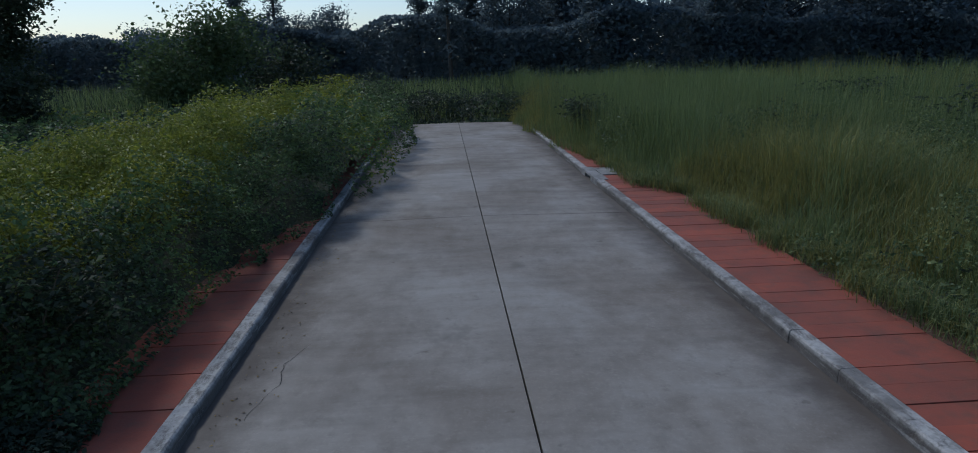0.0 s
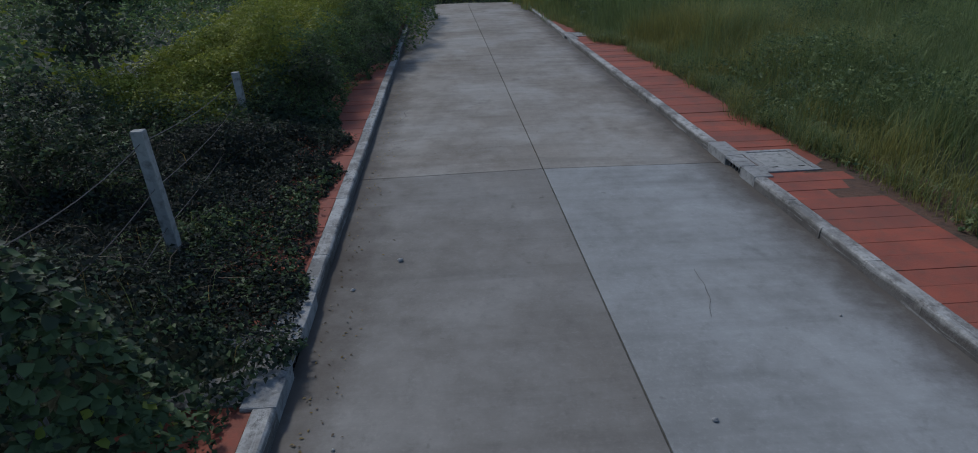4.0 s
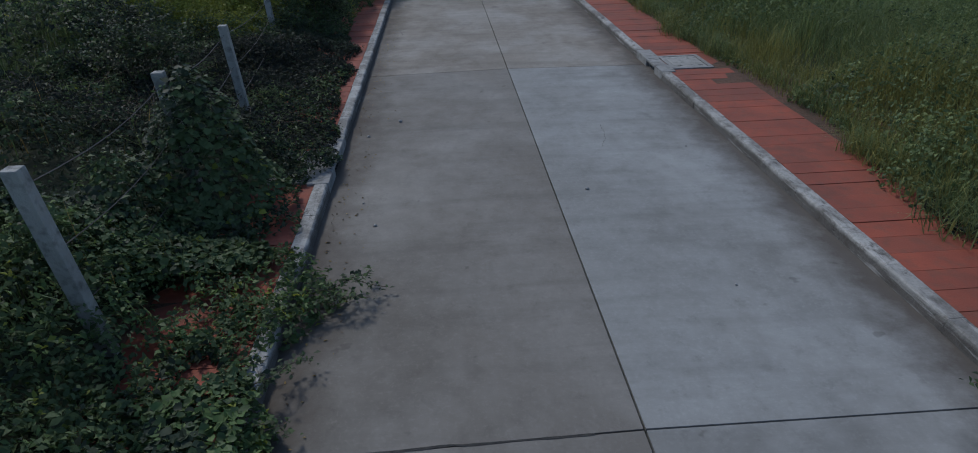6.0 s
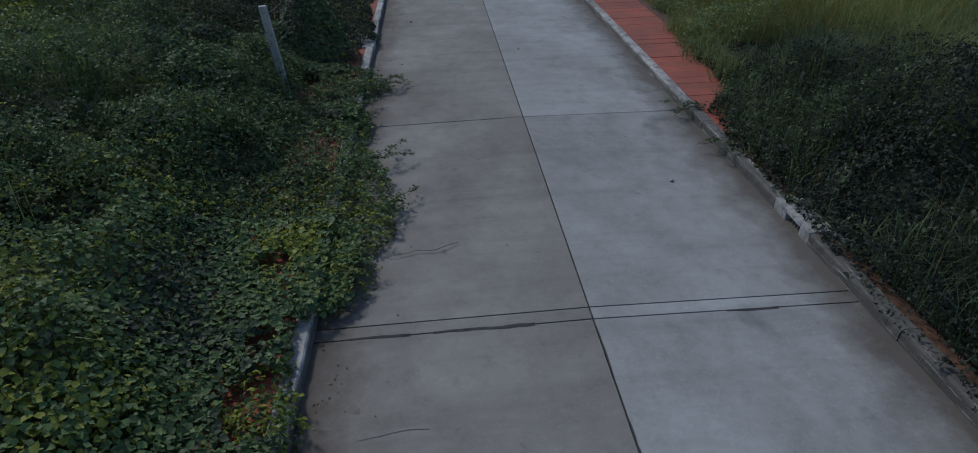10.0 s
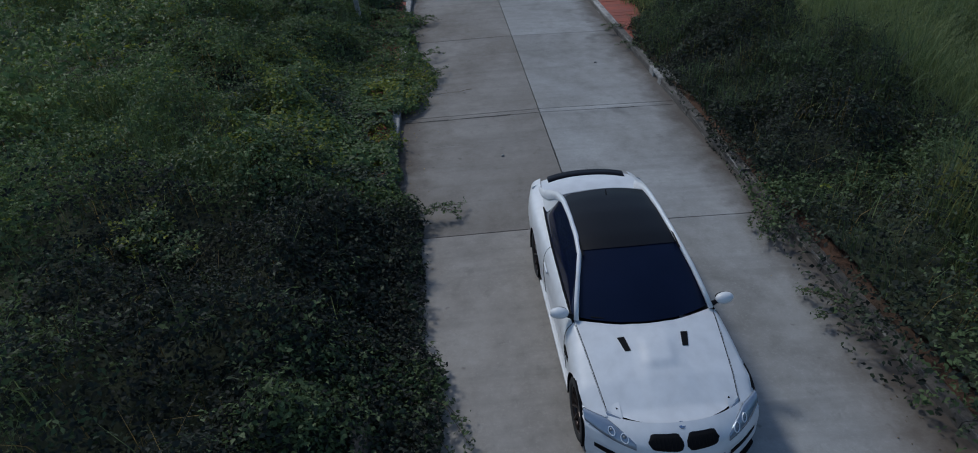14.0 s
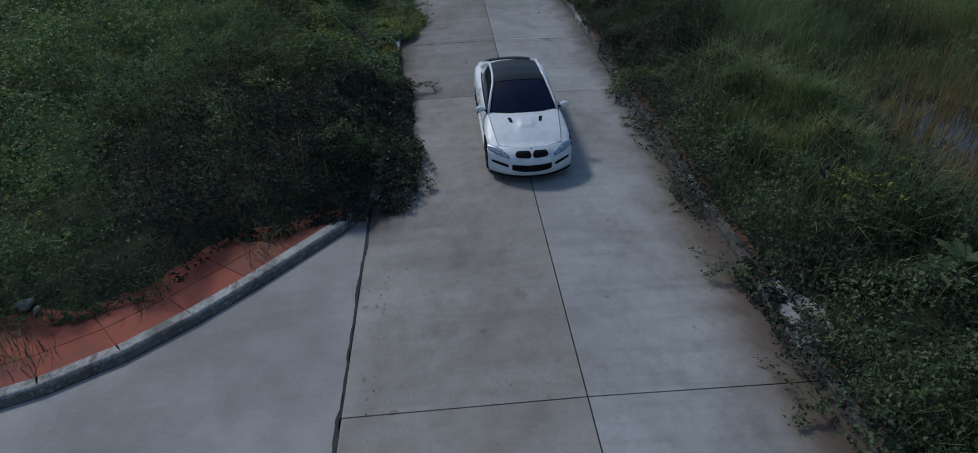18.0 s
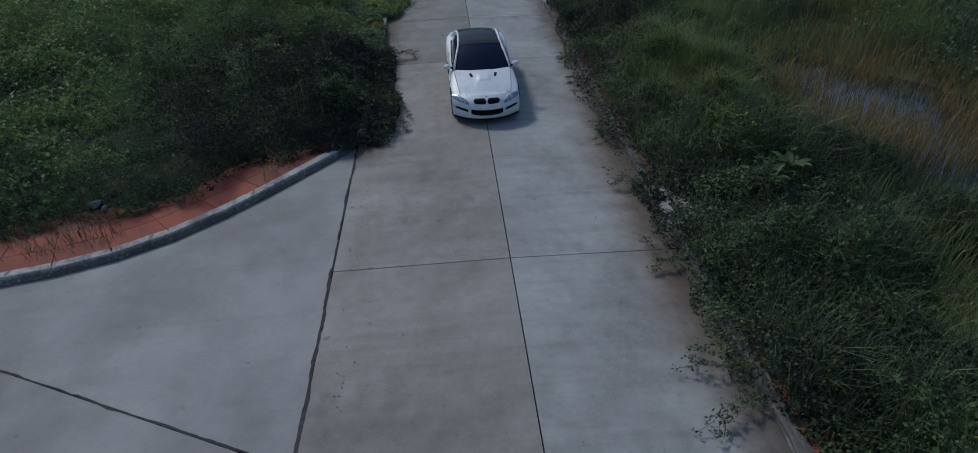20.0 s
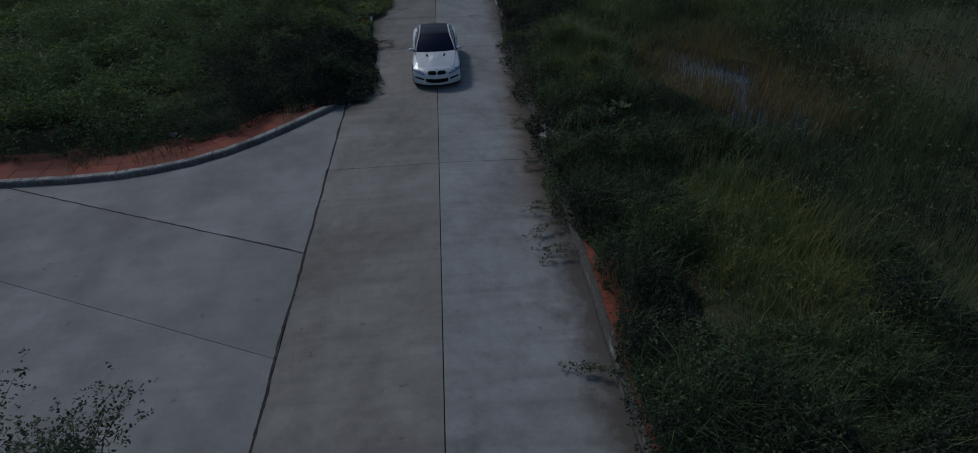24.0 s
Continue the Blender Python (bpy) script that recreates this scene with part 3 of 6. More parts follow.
def drain_cover(x0, x1, y0, y1, z, label):
    """An inspection cover in the pavement: cast frame, lid and lifting slots."""
    d = tagged(thing("drain_cover", ((x0 + x1) / 2, (y0 + y1) / 2, z)), label, "drain cover", "inspection covers")
    w, l = (x1 - x0) / 2, (y1 - y0) / 2 * PACE
    for (a, b, c, e) in ((-w, w, l - 0.09, l), (-w, w, -l, -l + 0.09), (-w, -w + 0.09, -l + 0.09, l - 0.09), (w - 0.09, w, -l + 0.09, l - 0.09)):
        bm = bmesh.new()
        box(bm, a, b, c, e, -0.09, 0.012, 0.006)
        part("frame_bar", bm, M_CAST, d, "pale concrete frame")
    bm = bmesh.new()
    box(bm, -w + 0.105, w - 0.105, -l + 0.105, l - 0.105, -0.09, 0.004, 0.004)
    lid = part("lid", bm, M_POST, d, "grey concrete lid")
    for sx in (-1, 1):
        bm = bmesh.new()
        box(bm, sx * 0.22 - 0.05, sx * 0.22 + 0.05, -l + 0.2, -l + 0.23, 0.0, 0.0065)
        part("lifting_slot", bm, M_TAR, lid)
    return d


inlet(kerb_r, kerb_x(27), 26.0, 28.0, -1, 26.75, 27.45)
inlet(kerb_r, kerb_x(11), 10.0, 12.0, -1, 10.55, 11.15)
inlet(kerb_r, kerb_x(-5), -5.0, -4.0, -1, -4.75, -4.35)
inlet(kerb_r, kerb_x(-21), -22.0, -20.40, -1, -21.5, -21.0)
inlet(kerb_l, -HALF, 5.0, 7.0, 1, 5.65, 6.25)
drain_cover(3.36, 4.22, 26.75, 27.9, 0.10, "pale drain cover at the field's edge")
drain_cover(3.36, 4.24, 10.25, 11.40, 0.10, "pale square concrete drain cover in red pavement")
drain_cover(3.38, 4.24, -5.25, -4.05, 0.10, "pale drain cover sunk in weeds and bushes")
drain_cover(3.46, 4.30, -21.75, -20.55, 0.10, "broken pale drain cover among dark bushes")
drain_cover(-4.22, -3.35, 5.08, 6.35, 0.10, "drain cover half under dark creepers")
drain_cover(-4.22, -3.35, -12.1, -10.9, 0.10, "pale drain cover swallowed by bushes")

# ---- verges and the wet hollow ----
M_REDSOIL = soil("worn_red_paving", (0.235, 0.066, 0.040), (0.14, 0.062, 0.038))

def patch(name, xs, ys, z, mat, label, category="ground"):
    X, Y = np.meshgrid(xs, ys)
    Z = z(X, Y)
    v = np.stack([X, Y, Z], -1).reshape(-1, 3)
    nx, ny = len(xs), len(ys)
    i = (np.arange(ny - 1)[:, None] * nx + np.arange(nx - 1)).ravel()
    q = np.stack([i, i + 1, i + nx + 1, i + nx], 1)
    ob = soup(name, v, q, None, (mat,))
    ob.data.shade_smooth()
    return tagged(ob, label, category, kind="structure")


patch("verge_right", np.linspace(3.22, 60, 90), np.linspace(-60, 90, 151),
      lambda x, y: 0.06 + 0.05 * field(x, y, 2.0, 1) - 0.42 * np.exp(-((x - 10.8) / 3.4) ** 2 - ((y + 17.5) / 7.5) ** 2) - 0.07 * (x < 3.3),
      M_SOIL, "red-brown earth verge under the grass")
patch("verge_left", np.r_[np.linspace(-60, -3.22, 90)], np.linspace(-16.9, 37.9, 70),
      lambda x, y: 0.06 + 0.05 * field(x, y, 2.0, 2) - 0.07 * (x > -3.3), M_SOIL, "red-brown earth verge under the thicket")
def offset_curve(d):
    """The corner kerb's line moved d metres towards the bushes."""
    out = []
    for k, (x, y) in enumerate(CURVE):
        a, b = CURVE[max(k - 1, 0)], CURVE[min(k + 1, len(CURVE) - 1)]
        n = Vector((b[1] - a[1], a[0] - b[0])).normalized()
        out.append((x + n.x * d, y + n.y * d))
    return out


bm = bmesh.new()
for a, b in zip(offset_curve(0.20), offset_curve(0.20)[1:]):
    prism(bm, [a, b, (b[0], -16.3), (a[0], -16.3)], -0.2, 0.086)
corner = tagged(part("verge_corner", bm, M_REDSOIL, None), "worn red earth behind the rounded kerb", "ground", kind="structure")
for lo, hi in ((0.252, 0.80), (0.815, 1.36)):
    run, rise = offset_curve(lo), offset_curve(hi)
    for k in range(len(run) - 1):
        parts = max(1, round(math.dist(run[k], run[k + 1]) / 1.1))
        for m_ in range(min(parts, 4)):
            e = 0.008 / max(0.3, math.dist(run[k], run[k + 1]))
            u0, u1 = m_ / parts + e, (m_ + 1) / parts - e
            q = [tuple(p[k][c] + (p[k + 1][c] - p[k][c]) * u for c in (0, 1)) for p, u in ((run, u0), (run, u1), (rise, u1), (rise, u0))]
            bm = bmesh.new()
            prism(bm, q, 0.02, 0.098)
            part("paving_slab", bm, M_RED, corner)
bm = bmesh.new()
bmesh.ops.create_grid(bm, x_segments=1, y_segments=1, size=0.5, matrix=pose(11.2, -17.5, -0.10) @ Matrix.Diagonal((9, 16, 1, 1)))
M_WATER = Mat("still_water", 0.06)
M_WATER.colour(M_WATER.mix(M_WATER.noise(0.8, 4), (0.02, 0.025, 0.022), (0.035, 0.035, 0.028)))
M_WATER.bump(M_WATER.noise(6, 3), 0.08, 0.01)
tagged(part("water", bm, M_WATER.m, None), "shallow still water in a marshy hollow", "water", kind="structure")


# ---- vegetation: heights over the plan ----
def curve_y(x):
    cx = np.array([p[0] for p in CURVE])[::-1]
    cy = np.array([p[1] for p in CURVE])[::-1]
    return np.interp(x, cx, cy)


def left_edge(y):
    """How far right (x) the thicket on the left creeps at y."""
    knots_y = [-18.3, -17.0, -15.5, -13, -11, -9.9, -8.2, -7.4, -6.2, -5.5, -4.2, -2.5, -1.2, 0.3, 1.2, 2.2, 3.0, 4.5, 5.2, 6.0, 7.2, 9, 11, 12.5, 13.2, 14.2, 14.8, 17, 19, 21, 24, 28, 32, 36, 38, 45]
    knots_x = [-3.0, -2.5, -2.25, -2.35, -2.4, -2.8, -2.9, -2.95, -3.05, -2.3, -2.3, -2.2, -2.9, -2.85, -3.1, -2.4, -3.2, -3.3, -3.2, -3.05, -3.2, -3.4, -3.45, -3.45, -3.3, -3.6, -3.9, -3.95, -3.8, -3.5, -2.75, -2.35, -2.1, -1.75, -2.0, -3.0]
    return np.interp(y, knots_y, knots_x)


BARE = [(-3.5, -6.5, 0.17), (-3.6, -5.0, 0.24), (-3.35, -8.95, 0.15), (-3.6, 0.9, 0.28), (-3.7, 4.75, 0.22), (-4.1, 1.85, 0.26), (-3.4, 3.3, 0.30)]


def bare_at(x, y):
    """1 where red paving shows through the creepers."""
    d = sum(np.exp(-(((x - a) / r) ** 2 + ((y - b) / r) ** 2)) for a, b, r in BARE)
    return step(d * (0.35 + 1.3 * field(x, y, 0.22, 2)), 0.34, 0.50)


def left_h(x, y):
    inside = left_edge(y) + 0.35 * (field(x, y, 0.7, 3) - 0.5) - x
    bank = step(y, 14.5, 15.9)
    mass = 0.20 + 0.70 * step(inside, 0.4, 1.8) + 0.45 * step(inside, 2, 5)
    mass = mass * (0.30 + 0.74 * field(x, y, 1.9, 4) + 0.95 * field(x, y, 0.75, 1) ** 1.5)
    low = step(y, -7.5, -6.0) * (1 - step(y, -4.2, -2.2)) * (1 - step(-x, 4.2, 6.0))
    mass *= 1 - 0.65 * low
    crest = step(inside, -0.1, 0.55) * (1 - 0.62 * step(-x, 6.6, 8.6))
    hedge = (0.25 + 1.6 * crest) * (0.30 + 0.62 * field(x, y, 2.2, 5) + 0.72 * field(x, y, 0.9, 1))
    h = mass * (1 - bank) + hedge * bank
    # the vine-covered heap round a fence post
    h = np.maximum(h, 1.75 * np.exp(-(((x + 4.35) / 0.75) ** 2 + ((y - 4.4) / 0.8) ** 2) ** 1.3))
    h = np.maximum(h, 1.0 * np.exp(-(((x + 5.6) / 1.5) ** 2 + ((y + 1.5) / 2.2) ** 2)))
    # the tangle beside the fence lies low
    h *= 1 - 0.55 * (step(y, 5.5, 7.0) * (1 - step(y, 14.0, 14.8)) * (1 - step(-x, 7.5, 9.5)))
    h *= 1 - 0.68 * (1 - step(-x, 3.9, 5.3)) * step(y, -10.5, -9.0) * (1 - step(y, 4.9, 5.6)) * (1 - np.exp(-(((x + 4.35) / 0.8) ** 2 + ((y - 4.4) / 0.85) ** 2)))
    h = np.maximum(h, (0.10 + 0.06 * field(x, y, 0.4, 2)) * step(inside, 0.04, 0.22))   # creepers never thin out to nothing
    corner = step(y - curve_y(x) - np.interp(-x, [3.2, 3.8, 4.4, 5.6, 6.4, 7.35, 8.6, 12.0], [-0.95, -0.2, 0.65, 1.9, 1.45, 1.55, 1.7, 1.5]) - 0.7 * (field(x, y, 0.9, 6) - 0.4), 0.0, 0.9)
    return h * step(inside, -0.05, 0.12) * np.where(y < -16.0, corner, 1.0) * (1 - bare_at(x, y))


def right_edge(y):
    knots_y = [-47, -33, -31, -29.5, -28, -26.5, -25, -22, -20.5, -18, -16, -14.4, -12.5, -10.4, -8, -5, -2, -0.5, 0.3, 2, 5.7, 10, 12, 13, 14, 15.5, 17, 19.4, 23.6, 25, 27, 31, 36, 44, 90]
    knots_x = [3.25, 3.2, 3.3, 3.55, 3.5, 3.05, 2.95, 2.88, 2.82, 2.8, 2.75, 2.65, 2.75, 2.95, 3.08, 3.12, 3.16, 3.4, 3.9, 4.2, 4.6, 4.7, 4.5, 4.35, 4.45, 4.6, 4.5, 4.5, 4.45, 3.9, 3.8, 3.4, 2.9, 2.6, 3.0]
    return np.interp(y, knots_y, knots_x)


def right_h(x, y):
    """Height of the leafy bushes on the right, nearest the kerb."""
    inside = x - right_edge(y) + 0.4 * (field(x, y, 0.8, 5) - 0.5)
    belt = step(-y, -5, 3)
    h = (0.34 + 0.62 * step(inside, 0.3, 1.8)) * (0.16 + 0.90 * field(x, y, 1.7, 6) + 1.15 * field(x, y, 0.7, 2) ** 1.5)
    far = step(-y, 23.5, 26.5)
    h *= 1 - step(inside + 2.6 * (field(x, y, 1.9, 3) - 0.5), 3.0 - 1.4 * far, 6.0 - 3.0 * far)
    h *= 1 - 0.95 * np.exp(-(((x - 3.2) / 0.45) ** 2 + ((y + 21.3) / 0.9) ** 2))
    h *= 1 - 0.92 * np.exp(-(((x - 3.0) / 0.38) ** 2 + ((y + 4.5) / 0.8) ** 2))
    # dark mounds scattered through the grass past the marsh
    h = np.maximum(h, 0.95 * far * step(field(x, y, 1.5, 5), 0.42, 0.62) * (0.45 + 0.8 * field(x, y, 0.6, 2)) * (1 - step(x, 9, 11)) * (1 - 0.8 * step(fresh_at(x, y), 0.35, 0.6)))
    return h * belt * step(inside, -0.05, 0.15)


POOLS = [(10.8, -15.4, 0.55, 0.9), (11.2, -17.0, 0.6, 0.8), (9.4, -21.1, 1.0, 0.65), (11.0, -21.5, 1.0, 0.6), (9.2, -13.2, 0.6, 1.0), (10.3, -19.4, 0.45, 0.9), (12.4, -22.6, 0.8, 0.6)]


def wet_at(x, y):
    """1 over open water, 0 on firm ground."""
    d = sum(np.exp(-((x - a) / c) ** 2 - ((y - b) / e) ** 2) for a, b, c, e in POOLS)
    return step(d + 0.9 * (field(x, y, 0.7, 1) - 0.5), 0.45, 0.85)


def marsh_at(x, y):
    return np.exp(-((x - 10.8) / 3.2) ** 2 - ((y + 17.5) / 6.5) ** 2)


def grass_h(x, y):
    """Height of the tall grass on the right."""
    inside = x - right_edge(y) + 0.55 * (field(x, y, 1.1, 2) - 0.5)
    wet = wet_at(x, y)
    start = np.where(y > 3, 0.0, 1.6 + 0.8 * step(-y, 5, 15) - 0.8 * step(-y, 24, 27))
    inside = inside + 1.5 * (field(x, y, 1.9, 3) - 0.5) * step(-y, 5, 12)
    h = (0.24 + 0.86 * step(inside - start, 0.0, 2.2)) * (0.50 + 0.60 * field(x, y, 3.2, 7) + 0.60 * field(x, y, 0.8, 4))
    h = h * (1 + 0.35 * step(y, 20, 40))
    h = h * (1 - 0.45 * step(-y, 21, 25) * (1 - step(x, 10, 13)) * (0.5 + 0.5 * step(field(x, y, 1.5, 5), 0.35, 0.6)) * (1 - step(fresh_at(x, y), 0.3, 0.6)))
    return h * step(inside - start, -0.1, 0.2) * (1 - 0.88 * wet) * (1 - 0.4 * marsh_at(x, y))


def fresh_at(x, y):
    """Where paler, yellower grass stands: beside the road, and past the dark bushes."""
    a = np.exp(-((x - 5.5) / 1.6) ** 2 - ((y + 15.2) / 3.4) ** 2)
    b = np.exp(-((x - 7.3) / 1.9) ** 2 - ((y + 28.4) / 3.6) ** 2)
    return np.maximum(a, b)


def sample(n, x0, x1, y0, y1, dens):
    """Random plan points in a rectangle, kept in proportion to dens(x, y) of 0 to 1."""
    x, y = x0 + (x1 - x0) * RNG.random(n), y0 + (y1 - y0) * RNG.random(n)
    k = RNG.random(n) < dens(x, y)
    return x[k], y[k]


def leaf_mass(n, rect, h, size, pick, tilt=0.7, floor=0.1, deep=0.55):
    """Leaves through the upper part of a mass of height h."""
    x, y = sample(n, *rect, lambda a, b: (h(a, b) > 0.03) * (0.42 + 0.58 * step(field(a, b, 0.42, 7), 0.28, 0.58)))
    top = h(x, y)
    z = floor + top * (1 - deep * RNG.random(len(x)) ** 1.6) + RNG.normal(0, 0.035, len(x)) * np.minimum(1, top * 3)
    z = np.maximum(z, floor - 0.1 + 0.01)
    z = np.where(np.abs(x) < 3.0, np.maximum(z - 0.12, 0.0), z)
    p = np.stack([x, y, z], 1)
    k = RNG.random(len(x)) < 0.10
    face = slope(h, x, y)
    v, q = leaves((~k).sum(), p[~k], size * (0.8 + 0.5 * field(x, y, 1.1, 2))[~k], tilt, face=face[~k])
    pb = p[k].copy()
    pb[:, 2] = np.maximum(pb[:, 2], floor + top[k] * 0.75)
    v2, q2 = sprigs(k.sum(), pb, size * 4.2 * np.minimum(1, 0.35 + top[k]), np.full(k.sum(), size * 1.05), face=face[k])
    v, q, s = merge([(v, q, pick(x[~k], y[~k])), (v2, q2, np.repeat(pick(x[k], y[k]), 7))])
    return v, q, s


def by_field(edges, seed, size, noise_amount=0.25):
    """A picker of material slots from a smooth field and chance."""
    def pick(x, y):
        f = field(x, y, size, seed) + RNG.normal(0, noise_amount * 0.5, len(x))
        return np.digitize(f, edges)
    return pick


def left_pick(x, y):
    """Slots 0 dark, 1 green, 2 yellow-green."""
    f = field(x, y, 1.3, 1) * 0.6 + field(x, y, 4.0, 0) * 0.4 + RNG.normal(0, 0.10, len(x))
    f += 0.66 * step(y, 14.0, 15.4) * step(-x, 4.2, 4.9) * (1 - step(-x, 8.8, 11.0))
    f += 0.16 * step(y, -9.8, -7.8) * (1 - step(y, -5, -2)) * (1 - step(-x, 4.6, 6.5))
    f -= 0.02 * (1 - step(y, 6, 10))
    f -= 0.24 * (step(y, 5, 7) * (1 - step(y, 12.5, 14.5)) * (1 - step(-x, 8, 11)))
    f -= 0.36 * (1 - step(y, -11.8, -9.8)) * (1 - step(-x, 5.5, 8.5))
    f += 0.16 * (1 - step(y, -11.5, -9.5)) * step(-x, 6.5, 9.5)
    f -= 0.05 * (1 - step(-x, 4.5, 5.5)) * step(y, 13, 16)
    f += 0.14 * step(y, -4, -2) * (1 - step(y, 4, 6))
    f += 0.22 * step(-x, 8, 11) * (1 - step(y, 8, 12))
    f += 0.20 * step(y, -12.5, -10) * (1 - step(y, -2, 1)) * (1 - step(-x, 5.5, 8))
    f += 0.20 * (1 - step(y, 2, 4.5)) * step(y, -13, -10.5)
    f += 0.22 * step(-x, 4.8, 6.5) * (1 - step(y, 2, 5)) * step(y, -11.5, -9.5)
    f = np.where((y < 4) & (RNG.random(len(x)) < 0.94 - 0.42 * step(y, -10, -8.5) * (1 - step(y, -4, -2)) * (1 - step(-x, 5, 6.5))), np.minimum(f, 0.70), f)
    s = np.digitize(f, (0.44, 0.74))
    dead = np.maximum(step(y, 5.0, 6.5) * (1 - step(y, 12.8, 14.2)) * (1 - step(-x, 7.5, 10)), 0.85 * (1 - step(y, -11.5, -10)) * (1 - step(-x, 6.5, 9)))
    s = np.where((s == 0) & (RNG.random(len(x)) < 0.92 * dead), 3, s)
    # fresher growth: the open thicket, the ground behind the corner, the hedge's face
    fresh = 0.45 * (1 - step(y, 2.5, 4.0)) * step(y, -11.5, -9.0)
    fresh = np.maximum(fresh, 0.85 * step(-x, 6.5, 9.5) * (1 - step(y, -6, -2)))
    fresh = np.maximum(fresh, 0.8 * step(y, 14.5, 15.5)) * (0.35 + 1.2 * field(x, y, 1.6, 7))
    s = np.where((s == 1) & (RNG.random(len(x)) < fresh), 4, s)
    return np.where(((s == 0) | (s == 3)) & (y > 14.6) & (RNG.random(len(x)) < 0.70), 1, s)


def right_pick(x, y):
    f = field(x, y, 1.5, 2) + RNG.normal(0, 0.125, len(x)) + 0.55 * fresh_at(x, y)
    s = np.digitize(f + 0.12 * step(-y, 20, 24), (0.80, 1.3))
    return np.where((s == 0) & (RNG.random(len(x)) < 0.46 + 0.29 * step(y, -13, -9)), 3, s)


LEAF_MATS = (M_LEAF_D, M_LEAF_M, M_LEAF_Y, M_LEAF_K, M_LEAF_F)


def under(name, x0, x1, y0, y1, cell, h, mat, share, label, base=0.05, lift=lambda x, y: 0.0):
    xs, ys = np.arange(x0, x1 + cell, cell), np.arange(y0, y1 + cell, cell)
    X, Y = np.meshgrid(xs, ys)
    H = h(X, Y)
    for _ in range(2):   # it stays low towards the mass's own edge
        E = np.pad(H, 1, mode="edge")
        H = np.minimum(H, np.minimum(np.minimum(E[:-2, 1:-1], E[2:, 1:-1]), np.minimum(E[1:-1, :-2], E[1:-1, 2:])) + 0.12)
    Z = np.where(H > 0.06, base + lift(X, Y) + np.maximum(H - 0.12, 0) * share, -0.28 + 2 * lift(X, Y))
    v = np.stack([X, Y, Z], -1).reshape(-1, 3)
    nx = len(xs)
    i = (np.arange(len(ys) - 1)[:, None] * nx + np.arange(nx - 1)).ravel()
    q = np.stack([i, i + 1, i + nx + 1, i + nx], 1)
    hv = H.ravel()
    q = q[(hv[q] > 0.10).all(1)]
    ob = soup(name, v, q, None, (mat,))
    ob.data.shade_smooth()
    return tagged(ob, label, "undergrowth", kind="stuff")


# dark sheets below the leaves, painted as the shade seen through their gaps
under("thicket_shade_sheet", -40, -3.3, -22.5, 46, 0.25, left_h, M_UNDER_SHADE, 0.30, "dark sheet under the thicket, its shade painted in")
under("bush_shade_sheet", 3.4, 12, -47, 8, 0.2, right_h, M_UNDER_SHADE, 0.30, "dark sheet under the roadside bushes, its shade painted in")

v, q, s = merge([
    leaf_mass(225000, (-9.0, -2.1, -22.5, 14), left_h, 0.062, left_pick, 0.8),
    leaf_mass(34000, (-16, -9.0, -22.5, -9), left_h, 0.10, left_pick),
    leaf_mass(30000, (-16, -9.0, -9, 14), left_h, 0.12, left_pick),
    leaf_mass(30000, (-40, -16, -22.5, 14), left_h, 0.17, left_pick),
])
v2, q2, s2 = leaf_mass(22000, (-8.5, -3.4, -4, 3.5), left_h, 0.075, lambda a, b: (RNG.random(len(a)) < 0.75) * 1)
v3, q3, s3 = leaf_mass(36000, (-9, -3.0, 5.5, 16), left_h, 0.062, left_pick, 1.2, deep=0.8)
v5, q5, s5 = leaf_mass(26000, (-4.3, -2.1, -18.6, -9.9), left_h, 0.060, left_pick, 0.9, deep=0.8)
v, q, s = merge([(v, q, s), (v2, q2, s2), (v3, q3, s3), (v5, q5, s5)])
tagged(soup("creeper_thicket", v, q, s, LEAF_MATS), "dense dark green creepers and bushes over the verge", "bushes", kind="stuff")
v, q, s = merge([
    leaf_mass(120000, (-8.5, -3.0, 14, 25), left_h, 0.058, left_pick, 0.7, deep=0.55),
    leaf_mass(52000, (-9.0, -1.6, 25, 46), left_h, 0.095, left_pick, deep=0.7),
    leaf_mass(34000, (-40, -9.0, 14, 46), left_h, 0.17, left_pick),
])
tagged(soup("hedge", v, q, s, LEAF_MATS), "bushy roadside hedge with yellow-green top leaves", "hedge", kind="stuff")
def creeper_h(x, y):
    """Where the large-leaved vine lies: over the fence post's heap and across the kerb."""
    heap = np.exp(-(((x + 4.35) / 0.8) ** 2 + ((y - 4.4) / 0.9) ** 2) ** 1.2)
    mat_ = step(field(x, y, 1.4, 3), 0.42, 0.6) * step(y, -0.8, 0.2) * (1 - step(y, 2.6, 3.6)) * step(-x, 2.4, 2.7)
    mat2 = step(field(x, y, 1.2, 4), 0.22, 0.36) * step(y, -10.5, -9.6) * (1 - step(y, -4.5, -3.5)) * step(-x, 2.5, 2.8) * (1 - step(-x, 5.0, 6.2))
    low = left_h(x, y)
    return np.where(np.maximum(np.maximum(heap > 0.25, mat_ > 0.5), mat2 > 0.5) & (low > 0.04), low + 0.08, 0.0)


x, y = sample(60000, -6.5, -2.3, -10.5, 6, lambda a, b: (creeper_h(a, b) > 0.03) * np.where(b < 0.5, 0.9, 0.9))
